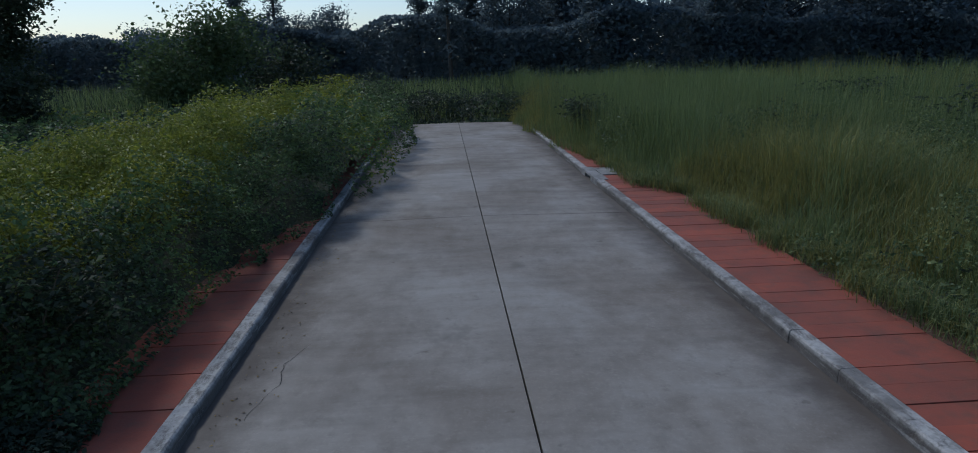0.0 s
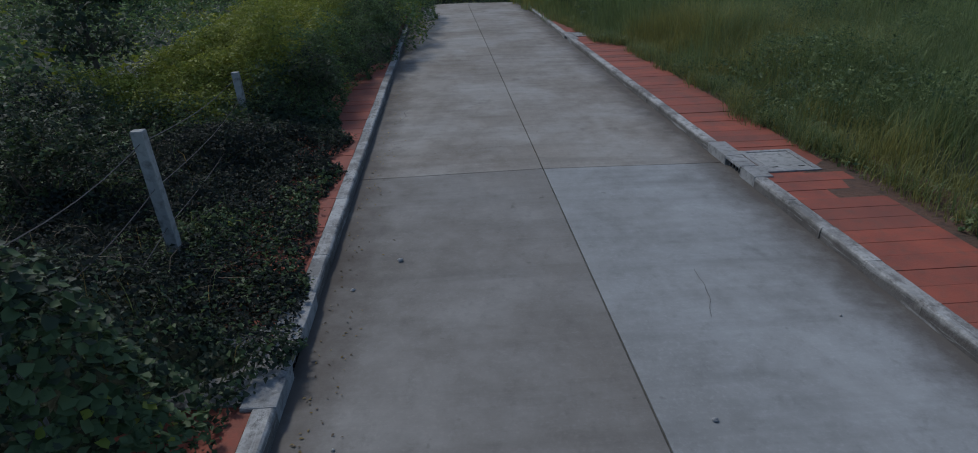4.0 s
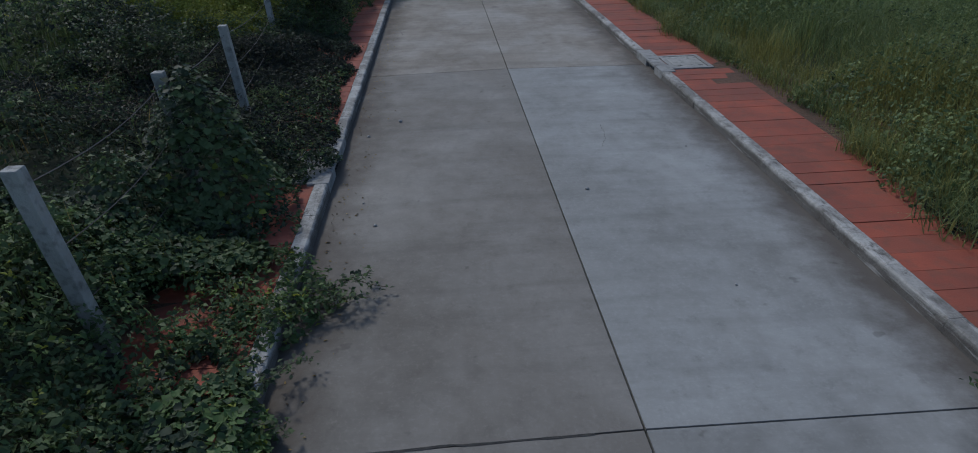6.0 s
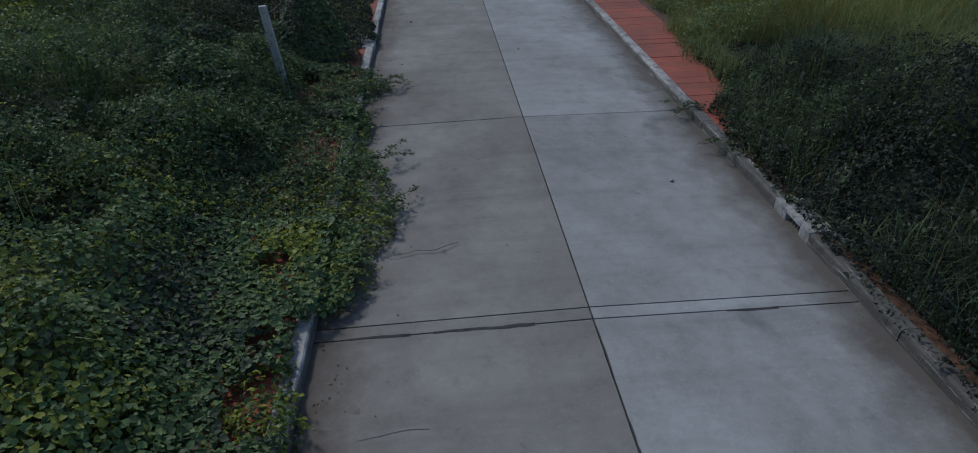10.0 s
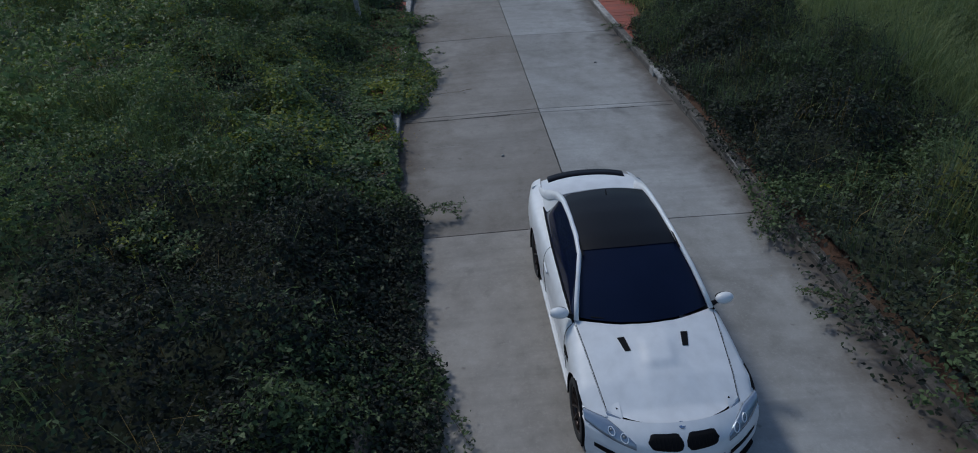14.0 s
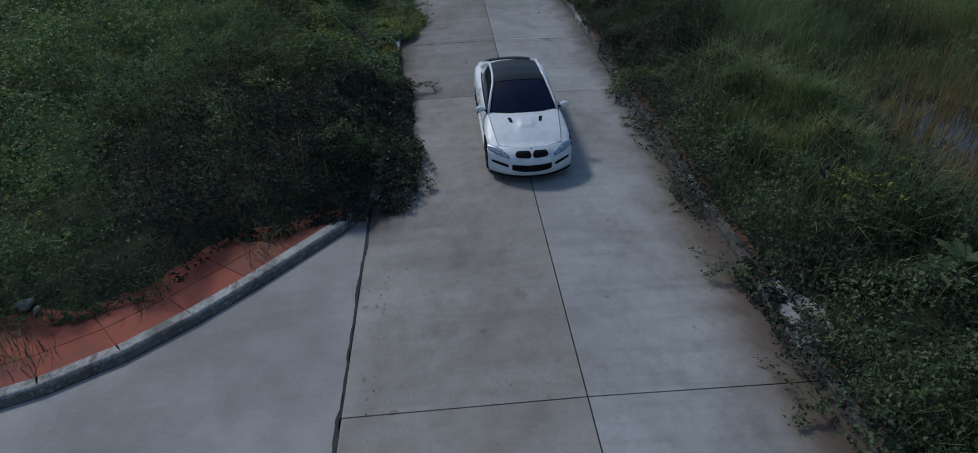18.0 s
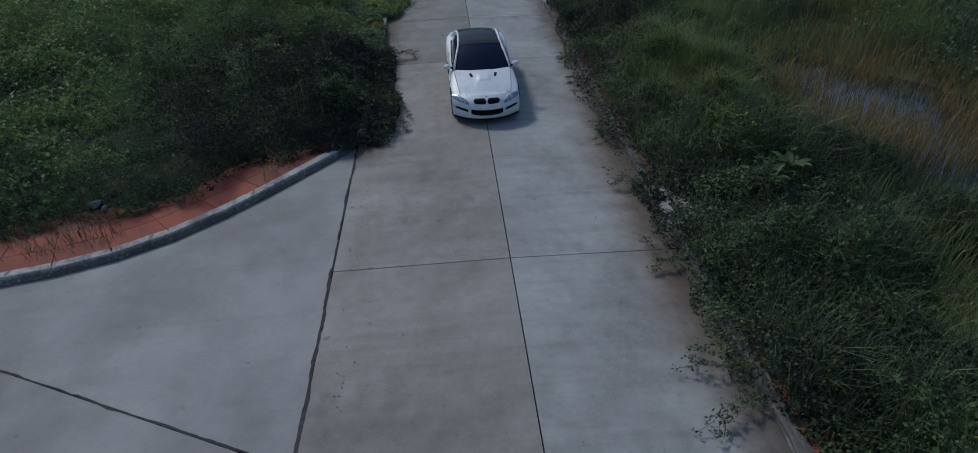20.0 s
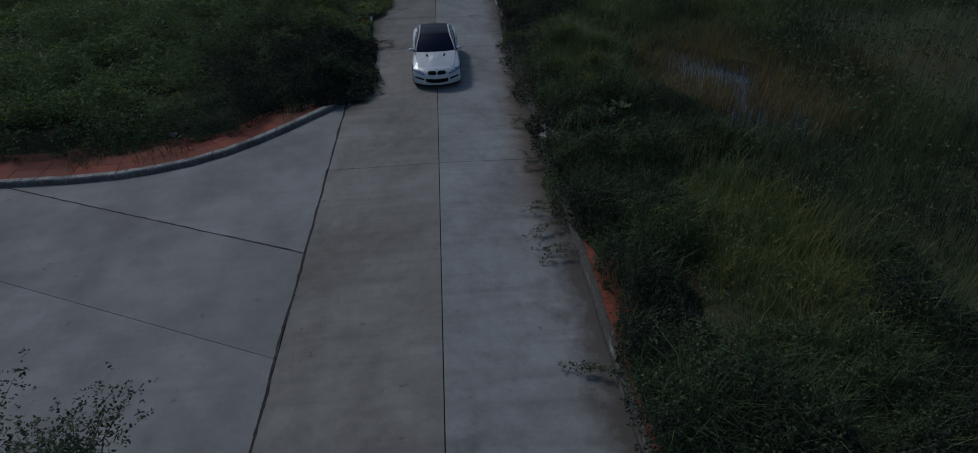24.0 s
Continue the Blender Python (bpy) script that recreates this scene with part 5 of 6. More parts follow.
def side_section(y, s):
    w, ze, xe = w_at(y), ze_at(y), xe_at(y)
    raw = [(w - 0.09, 0.19), (w - 0.03, 0.24), (w - 0.028, 0.36), (w - 0.012, 0.50), (w, 0.62 if ze > 0.75 else 0.58), (w - 0.012, ze - 0.12), (w - 0.05, ze - 0.045),
           (xe + 0.025, ze - 0.008), (xe, ze)]
    t = np.linspace(0, len(raw) - 1, 27)
    xs = np.interp(t, range(len(raw)), [p[0] for p in raw])
    zs = np.interp(t, range(len(raw)), [p[1] for p in raw])
    for _ in range(2):
        xs[1:-1] = (xs[:-2] + 2 * xs[1:-1] + xs[2:]) / 4
        zs[1:-1] = (zs[:-2] + 2 * zs[1:-1] + zs[2:]) / 4
    return [(s * a, y, c) for a, c in zip(xs, zs)]


WHEELS = [(0.0, 0.335), (2.76, 0.335)]
bm = bmesh.new()
for s in (-1, 1):
    sheet(bm, [side_section(y, s) for y in np.linspace(-0.40, 3.72, 112)])
ARCH = 0.372
kill = [f for f in bm.faces if any(math.hypot(f.calc_center_median().y - a, f.calc_center_median().z - b) < ARCH for a, b in WHEELS)]
bmesh.ops.delete(bm, geom=kill, context="FACES")
for v in bm.verts:
    for a, b in WHEELS:
        d = math.hypot(v.co.y - a, v.co.z - b)
        if d < ARCH + 0.035 and any(len(e.link_faces) == 1 for e in v.link_edges) and v.co.z > 0.2:
            k = ARCH / max(d, 0.01)
            v.co.y, v.co.z = a + (v.co.y - a) * k, b + (v.co.z - b) * k
bm.normal_update()
body = part("body", finish(bm), M_WHITE, CAR, smooth=True)

bm = bmesh.new()
xs = np.linspace(-0.868, 0.868, 49)
sheet(bm, [[(x * float(np.interp(z, [0.16, 0.3, 0.55, 0.62, 0.70], [0.97, 1, 1, 0.992, 0.875])), 0, z) for x in xs] for z in np.linspace(0.16, 0.70, 24)])
for v in bm.verts:
    v.co.y = nose(v.co.x, v.co.z)
    v.co.z -= 0.042 * max(0.0, (v.co.z - 0.55) / 0.15) * min(1.15, (v.co.x / 0.655) ** 2)
bumper = part("front_bumper", finish(bm), M_WHITE, CAR, smooth=True)
bm = bmesh.new()
xs = np.linspace(-0.80, 0.80, 41)
sheet(bm, [[(x, tail(x, z), z) for x in xs] for z in np.linspace(0.2, 0.97, 16)])
part("rear_bumper", finish(bm), M_WHITE, CAR, smooth=True)


def hood_z(x, y):
    xe = xe_at(y)
    u = min(1.0, abs(x) / xe)
    dome = 0.010 * step(0.30 - abs(x), 0, 0.13) * step(y, -0.62, -0.1)
    hump = 0.028 * step(0.21 - abs(x), 0, 0.12) * step(y, -0.06, 0.06) * (1 - step(y, 0.12, 0.48))
    return ze_at(max(y, -0.40)) + (0.040 + 0.008 * float(step(y, -0.62, 0.0))) * (1 - u ** 2) + float(dome + hump) + (0.0 if y > -0.4 else (y + 0.4) * 0.13)


def wing_z(x, y):
    """Height of hood and wing over the plan, at x of 0 or more."""
    if x < xe_at(y):
        return hood_z(x, y)
    sec = side_section(y, 1)[13:]
    return float(np.interp(-x, [-p[0] for p in sec], [p[2] for p in sec]))


def wing_curve(x, ts):
    """The rounded edge from the bumper's top back onto the wing, at x of 0 or more."""
    low = 0.70 - 0.042 * min(1.15, (x / 0.655) ** 2) - 0.02 * float(step(x, 0.74, 0.835))
    a = Vector((x, nose(x, 0.70) - 0.006, low - 0.012))
    e = Vector((x, max(a.y + 0.10, -0.27), 0))
    e.z = wing_z(x, e.y) - 0.004
    c = Vector((x, a.y + 0.035, max(a.z, e.z - 0.03)))
    return [a * (1 - t) ** 2 + c * 2 * t * (1 - t) + e * t * t for t in ts]


for s in (-1, 1):
    bm = bmesh.new()
    rows = []
    for x in np.linspace(0.52, 0.845, 20):
        rows.append([(s * p.x, p.y, p.z) for p in wing_curve(x, np.linspace(0, 1, 8))])
    sheet(bm, rows)
    part("wing_tip", finish(bm), M_WHITE, CAR, smooth=True)


cowl = lambda x: 0.50 + 0.23 * (abs(x) / 0.75) ** 2
bm = bmesh.new()
rows = []
for k in range(37):
    r = []
    for u in np.linspace(-1, 1, 49):
        x = u * 0.70
        y = (nose(x, 0.70) + 0.004) * (1 - k / 36) + cowl(x) * k / 36
        x = u * (xe_at(max(y, -0.4)) - 0.004)
        r.append((x, y, hood_z(x, y)))
    rows.append(r)
sheet(bm, rows)
hood = part("hood", finish(bm), M_WHITE, CAR, smooth=True)

# greenhouse
top_y = lambda x: 1.29 + 0.06 * (abs(x) / 0.55) ** 2
roof_z = lambda x, y: float(np.interp(y, [1.15, 1.5, 2.0, 2.4, 2.62], [1.352, 1.395, 1.408, 1.388, 1.355])) - 0.045 * (abs(x) / 0.56) ** 2.4
bm = bmesh.new()
rows = []
for k in range(13):
    t = k / 12
    r = []
    for u in np.linspace(-1, 1, 25):
        xb, xt = u * 0.72, u * 0.54
        b = Vector((xb, cowl(xb) + 0.012, hood_z(xb * 0.97, 0.56 + 0.15 * u * u) + 0.006))
        e = Vector((xt, top_y(xt) + 0.02, roof_z(xt, 1.30)))
        p = b.lerp(e, t)
        p.z += 0.035 * math.sin(math.pi * t)
        r.append(p)
    rows.append(r)
sheet(bm, rows)
part("windshield", finish(bm), M_GLASS, CAR, "dark tinted windshield", True)
bm = bmesh.new()
rows = []
for k in range(17):
    t = k / 16
    rows.append([(u * (0.54 - 0.02 * t), top_y(u * 0.54) * (1 - t) + (2.62 - 0.05 * u * u) * t, roof_z(u * 0.54, top_y(0) * (1 - t) + 2.62 * t) + 0.004) for u in np.linspace(-1, 1, 21)])
sheet(bm, rows)
part("roof", finish(bm), M_BLACK, CAR, "gloss black roof panel", True)
bm = bmesh.new()
rows = []
for k in range(9):
    t = k / 8
    r = []
    for u in np.linspace(-1, 1, 17):
        a = Vector((u * 0.52, 2.625 - 0.05 * u * u, roof_z(u * 0.52, 2.62)))
        b = Vector((u * 0.60, 3.12 - 0.04 * u * u, 1.015 - 0.01 * u * u))
        p = a.lerp(b, t)
        p.z += 0.03 * math.sin(math.pi * t)
        r.append(p)
    rows.append(r)
sheet(bm, rows)
part("rear_window", finish(bm), M_GLASS, CAR, "dark tinted rear window", True)

RAIL = [(0.742, 0.66, 0.93), (0.705, 0.84, 1.05), (0.645, 1.07, 1.20), (0.585, 1.30, 1.318), (0.562, 1.6, 1.365), (0.556, 2.0, 1.378), (0.555, 2.4, 1.352),
        (0.575, 2.68, 1.275), (0.62, 2.95, 1.13), (0.665, 3.2, 1.015), (0.70, 3.45, 0.955)]
for s in (-1, 1):
    bm = bmesh.new()
    tube(bm, [(s * x, y, z) for x, y, z in RAIL], [0.028, 0.027, 0.026, 0.027, 0.028, 0.029, 0.034, 0.05, 0.075, 0.06, 0.03], 10)
    part("roof_rail", finish(bm), M_WHITE, CAR, "white roof rail and pillars", True)
    # side glass, from belt to rail
    bm = bmesh.new()
    ry = [p[1] for p in RAIL]
    rows = []
    for k in range(23):
        y = 0.70 + (2.86 - 0.70) * k / 22
        zt = min(float(np.interp(y, ry, [p[2] for p in RAIL])) - 0.028, 1.338)
        zt = min(zt, 1.345 - 1.6 * max(0, y - 2.42) ** 1.6)
        xt = float(np.interp(y, ry, [p[0] for p in RAIL])) + 0.018
        zb, xb = ze_at(y) + 0.004, xe_at(y) + 0.006
        zt = max(zt, zb + 0.005)
        rows.append([(s * (xb + (xt - xb) * t + 0.02 * math.sin(math.pi * t)), y, zb + (zt - zb) * t) for t in np.linspace(0, 1, 7)])
    sheet(bm, rows)
    part("side_window", finish(bm), M_GLASS, CAR, "dark tinted side window", True)
    bm = bmesh.new()
    tube(bm, [(s * (xe_at(y) + 0.012), y, ze_at(y) + 0.004) for y in np.linspace(0.66, 2.9, 14)], [0.011] * 14, 6)
    part("window_trim", bm, M_TRIM, CAR)
    bm = bmesh.new()
    tube(bm, [(s * 0.552, y, roof_z(0.555, y) + 0.012) for y in np.linspace(1.25, 2.6, 12)], [0.009] * 12, 6)
    part("roof_gutter", bm, M_TRIM, CAR)
    # quarter panel behind the side glass
    bm = bmesh.new()
    rows = []
    for k in range(9):
        y = 2.50 + 0.72 * k / 8
        zt = float(np.interp(y, ry, [p[2] for p in RAIL]))
        xt = float(np.interp(y, ry, [p[0] for p in RAIL]))
        zb, xb = ze_at(y) - 0.004, xe_at(y) + 0.002
        rows.append([(s * (xb + (xt - xb) * t), y, zb + (max(zt, zb + 0.01) - zb) * t) for t in np.linspace(0, 1, 5)])
    sheet(bm, rows)
    part("quarter_panel", finish(bm), M_WHITE, CAR, smooth=True)

bm = bmesh.new()
rows = []
for k in range(11):
    t = k / 10
    y0 = 3.10 + 0.64 * t
    rows.append([(u * xe_at(y0), y0 - 0.10 * t * abs(u) ** 2.5, ze_at(y0) + 0.03 * (1 - u * u) + 0.02 * math.sin(math.pi * t)) for u in np.linspace(-1, 1, 19)])
sheet(bm, rows)
part("trunk_lid", finish(bm), M_WHITE, CAR, smooth=True)
bm = bmesh.new()
rows = []
for u in np.linspace(-1, 1, 21):
    x, y = u * 0.56, 3.72 - 0.11 * abs(u) ** 2.5
    z = 1.01 - 0.01 * u * u
    rows.append([(x, y - 0.13, z + 0.005), (x, y - 0.05, z + 0.018), (x, y + 0.03, z + 0.034), (x, y + 0.035, z + 0.020), (x, y - 0.02, z - 0.01)])
sheet(bm, rows, True)
part("spoiler", finish(bm), M_BLACK, CAR, "black boot-lid spoiler", True)
bm = bmesh.new()
box(bm, -0.72, 0.72, -0.25, 3.45, 0.17, 0.22, 0.01)
part("floor_pan", bm, M_TRIM, CAR)


def on_nose(name, outline, mat, parent, lift=0.006, label="", depth=0.03, seg=10):
    """A plate that follows the front skin: outline gives for u 0..1 the x, lower z and upper z."""
    bm = bmesh.new()
    rows_f, rows_b = [], []
    for k in range(seg + 1):
        x, z0, z1 = outline(k / seg)
        rows_f.append([(x, nose(x, z) - lift, z) for z in np.linspace(z0, z1, 5)])
        rows_b.append([(x, nose(x, z) + depth, z) for z in np.linspace(z0, z1, 5)])
    sheet(bm, [f + b[::-1] for f, b in zip(rows_f, rows_b)], True)
    for r in (0, -1):
        vs = [v for v in bm.verts if abs(v.co.x - rows_f[r][0][0]) < 1e-6]
    return part(name, finish(bm), mat, parent, label, True)


for s in (-1, 1):
    def kidney(u, s=s):
        x = s * (0.016 + 0.320 * u)
        e = 1 - abs(2 * u - 1) ** 9
        return x, 0.584 - 0.040 * e + 0.014 * u, 0.598 + 0.050 * e - 0.012 * u
    on_nose("kidney_surround", lambda u: (kidney(u)[0], kidney(u)[1] - 0.010, kidney(u)[2] + 0.008), M_BLACK, bumper, 0.004)
    g = on_nose("kidney_grille", kidney, M_TRIM, bumper, 0.011, "black kidney grille", seg=20)
    for k in range(7):
        bm = bmesh.new()
        x = s * (0.055 + 0.036 * k)
        tube(bm, [(x, nose(x, z) - 0.014, z) for z in (0.560, 0.60, 0.635)], [0.004] * 3, 4)
        part("grille_slat", bm, M_TRIM, g)

    def lamp(u, s=s):
        x = s * (0.445 + 0.418 * u)
        return x, 0.518 + 0.050 * u + 0.028 * u * u, 0.566 + 0.104 * min(1, u * 1.8) ** 0.75 - 0.014 * u
    h = on_nose("headlight", lamp, M_LAMP, CAR, 0.006, "clear headlight with pale rings")
    for cx, cz, r in ((0.540, 0.594, 0.032), (0.645, 0.612, 0.027)):
        bm = bmesh.new()
        pts = [(s * (cx + r * math.cos(a)), nose(cx + r * math.cos(a), cz + r * math.sin(a)) - 0.014, cz + r * math.sin(a)) for a in np.linspace(0, 2 * math.pi, 15)]
        tube(bm, pts, [0.0055] * 15, 5)
        part("lamp_ring", bm, M_LAMP_RING, h, "pale glowing-white ring")
        bm = bmesh.new()
        bmesh.ops.create_uvsphere(bm, u_segments=14, v_segments=8, radius=r * 0.6, matrix=pose(s * cx, nose(cx, cz) + 0.006, cz))
        part("projector", bm, M_STEEL, h, "dark projector lens", True)
    # the lamp's glass sweeps up and back over the wing
    bm = bmesh.new()
    sheet(bm, [[(s * p.x, p.y - 0.004, p.z + 0.006) for p in wing_curve(x, np.linspace(0, 0.16 + 0.50 * (x - 0.54) / 0.30, 6))] for x in np.linspace(0.54, 0.842, 12)])
    part("lamp_glass", finish(bm, 0.004), M_LAMP, h, smooth=True)

    def duct(u, s=s):
        x = s * (0.475 + 0.32 * u)
        return x, 0.335 + 0.050 * u, 0.400 + 0.040 * u - 0.012 * abs(2 * u - 1) ** 4
    on_nose("brake_duct", duct, M_TRIM, bumper, 0.008, "black brake duct")
    # hood vents
    bm = bmesh.new()
    rows = []
    for k in range(6):
        t = k / 5
        y = 0.20 + 0.17 * t
        x0, x1 = 0.270 + 0.03 * t, 0.330 + 0.045 * t
        rows.append([(s * x, y, hood_z(x, y) + 0.006) for x in np.linspace(x0, x1, 4)])
    sheet(bm, rows)
    part("hood_vent", finish(bm, 0.004), M_TRIM, hood, "black hood vent")
    # shut lines and flank details
    bm = bmesh.new()
    tube(bm, [(s * (xe_at(y) - 0.012), y, hood_z(xe_at(y) - 0.012, y) + 0.001) for y in np.linspace(-0.34, 0.62, 16)], [0.004] * 16, 4)
    part("hood_gap", bm, M_TRIM, body)
    for yy in (0.66, 2.02):
        sec = side_section(yy, s)
        bm = bmesh.new()
        tube(bm, [(p[0] * 1.0025, p[1] + (0.03 if yy > 1 else -0.02) * k / 22, p[2]) for k, p in enumerate(sec[2:25:2])], [0.004] * 12, 4)
        part("door_gap", bm, M_TRIM, body)
    bm = bmesh.new()
    box(bm, min(s * 0.872, s * 0.895), max(s * 0.872, s * 0.895), 1.72, 1.93, 0.765, 0.795, 0.008)
    part("door_handle", bm, M_WHITE, body, smooth=True)
    bm = bmesh.new()
    box(bm, min(s * 0.868, s * 0.888), max(s * 0.868, s * 0.888), 0.40, 0.60, 0.60, 0.675, 0.012)
    part("side_gill", bm, M_TRIM, body, "black side gill")
    bm = bmesh.new()
    box(bm, min(s * 0.80, s * 0.875), max(s * 0.80, s * 0.875), 0.40, 2.36, 0.15, 0.205, 0.015)
    part("side_skirt", bm, M_WHITE, CAR)
    # mirror
    bm = bmesh.new()
    bmesh.ops.create_uvsphere(bm, u_segments=16, v_segments=10, radius=1.0, matrix=pose(s * 0.915, 0.74, 0.985, 0, 0, s * 8) @ Matrix.Diagonal((0.105, 0.065, 0.062, 1)))
    mirror = part("door_mirror", bm, M_WHITE, CAR, "white door mirror", True)
    bm = bmesh.new()
    tube(bm, [(s * 0.765, 0.72, 0.93), (s * 0.82, 0.73, 0.955), (s * 0.87, 0.74, 0.965)], [0.032, 0.026, 0.03], 8)
    part("mirror_stalk", bm, M_BLACK, mirror)
    bm = bmesh.new()
    bmesh.ops.create_uvsphere(bm, u_segments=14, v_segments=8, radius=1.0, matrix=pose(s * 0.912, 0.775, 0.985) @ Matrix.Diagonal((0.088, 0.036, 0.05, 1)))
    part("mirror_glass", bm, M_BLACK, mirror, smooth=True)
    # tail lamps and exhausts
    bm = bmesh.new()
    rows = [[(s * x, tail(x, z) + 0.008, z) for z in np.linspace(0.74, 0.875 + 0.01 * k, 5)] for k, x in enumerate(np.linspace(0.42, 0.80, 8))]
    sheet(bm, rows)
    part("tail_lamp", finish(bm, 0.01), M_RED_LENS, CAR, "red tail lamp", True)
    for x in (0.34, 0.44):
        bm = bmesh.new()
        tube(bm, [(s * x, 3.62, 0.27), (s * x, 3.83, 0.27)], [0.038, 0.038], 12)
        part("exhaust", bm, M_CHROME, CAR)

on_nose("lower_intake", lambda u: ((u * 2 - 1) * 0.405, 0.262 + 0.034 * abs(2 * u - 1) ** 3, 0.395 + 0.012 * abs(2 * u - 1)), M_TRIM, bumper, 0.008, "black lower intake", seg=18)
for k in range(4):
    bm = bmesh.new()
    z = 0.30 + 0.027 * k
    tube(bm, [(x, nose(x, z) - 0.012, z) for x in np.linspace(-0.34, 0.34, 9)], [0.0035] * 9, 4)
    part("intake_bar", bm, M_BLACK, bumper)
bm = bmesh.new()
rows = [[(x, nose(x, 0.2) - 0.045 + 0.01 * abs(x), 0.165), (x, nose(x, 0.2) - 0.05 + 0.01 * abs(x), 0.150), (x, nose(x, 0.2) + 0.15, 0.14), (x, nose(x, 0.2) + 0.15, 0.175)] for x in np.linspace(-0.84, 0.84, 29)]
sheet(bm, rows, True)
part("splitter", finish(bm), M_TRIM, CAR, "black chin splitter")
bm = bmesh.new()
bmesh.ops.create_cone(bm, cap_ends=True, segments=20, radius1=0.041, radius2=0.036, depth=0.012, matrix=pose(0, -0.60, hood_z(0, -0.60) + 0.004, 14))
badge = part("badge", bm, M_CHROME, hood, "round badge")
for a in (0, 180):
    bm = bmesh.new()
    vs = [bm.verts.new((0, 0, 0))] + [bm.verts.new((0.027 * math.cos(radians(a + d)), 0.027 * math.sin(radians(a + d)), 0)) for d in range(0, 91, 15)]
    bm.faces.new(vs)
    bmesh.ops.transform(bm, matrix=pose(0, -0.60, hood_z(0, -0.60) + 0.0115, 14), verts=bm.verts)
    part("badge_quarter", bm, M_BLUE, badge)
bm = bmesh.new()
rows = [[(0.012 * math.cos(a) * (1 - k / 6 * 0.8), 2.42 + 0.055 * k / 6 + (0.05 * (1 - k / 6)) * math.sin(a) * 0.8, roof_z(0, 2.42) + 0.05 * k / 6) for a in np.linspace(0, 2 * math.pi, 9)[:-1]] for k in range(7)]
sheet(bm, rows, True)
part("antenna_fin", finish(bm), M_BLACK, CAR)
bm = bmesh.new()
bmesh.ops.create_uvsphere(bm, u_segments=12, v_segments=8, radius=1.0, matrix=pose(0, 1.30, 1.27) @ Matrix.Diagonal((0.11, 0.02, 0.035, 1)))
part("inside_mirror", bm, M_TRIM, CAR)
for x0, x1 in ((-0.58, 0.02), (-0.02, 0.52)):
    bm = bmesh.new()
    tube(bm, [(x0 + (x1 - x0) * t, cowl(x0 + (x1 - x0) * t) + 0.03 + 0.05 * t, hood_z(0, 0.4) + 0.02 + 0.012 * t) for t in np.linspace(0, 1, 6)], [0.008] * 6, 5)
    part("wiper", bm, M_TRIM, CAR)


def lathe(bm, profile, x, y, z, n=32):
    """Turns (offset across, radius) pairs round the axle."""
    sheet(bm, [[(x + a, y + r * math.cos(t), z + r * math.sin(t)) for t in np.linspace(0, 2 * math.pi, n + 1)[:-1]] for a, r in profile], True)
    return finish(bm)


for s in (-1, 1):
    for wy, wz in WHEELS:
        wh = part("wheel", lathe(bmesh.new(), [(s * a, r) for a, r in ((-0.11, 0.225), (-0.12, 0.30), (-0.10, 0.328), (-0.03, 0.335), (0.05, 0.335), (0.09, 0.326), (0.105, 0.30), (0.10, 0.248), (0.085, 0.236))],
                                  s * 0.775, wy, wz), M_TYRE, CAR, "black tyre on a dark spoked rim", True)
        part("rim", lathe(bmesh.new(), [(s * a, r) for a, r in ((0.088, 0.242), (0.092, 0.228), (0.06, 0.215), (-0.10, 0.222))], s * 0.775, wy, wz), M_RIM, wh, smooth=True)
        part("brake_disc", lathe(bmesh.new(), [(s * a, r) for a, r in ((-0.02, 0.19), (-0.01, 0.19), (-0.01, 0.03), (-0.02, 0.03))], s * 0.775, wy, wz), M_STEEL, wh)
        part("hub", lathe(bmesh.new(), [(s * a, r) for a, r in ((0.02, 0.055), (0.062, 0.05), (0.07, 0.03), (0.07, 0.002))], s * 0.775, wy, wz, 16), M_RIM, wh)
        for k in range(10):
            a = 2 * math.pi * k / 10
            bm = bmesh.new()
            c, d = math.cos(a), math.sin(a)
            tube(bm, [(s * 0.835, wy + 0.04 * c, wz + 0.04 * d), (s * 0.842, wy + 0.13 * c, wz + 0.13 * d), (s * 0.855, wy + 0.226 * c, wz + 0.226 * d)], [0.017, 0.012, 0.016], 5)
            part("spoke", bm, M_RIM, wh)
        bm = bmesh.new()
        ang = np.linspace(-0.35, math.pi + 0.35, 20)
        sheet(bm, [[(s * x, wy + ARCH * math.cos(t), wz + ARCH * math.sin(t)) for t in ang] for x in (0.55, w_at(wy) - 0.012)])
        part("arch_liner", finish(bm), M_TRIM, CAR)
        bm = bmesh.new()
        box(bm, min(s * 0.54, s * 0.56), max(s * 0.54, s * 0.56), wy - 0.36, wy + 0.36, 0.2, 0.70)
        part("inner_wing", bm, M_TRIM, CAR)

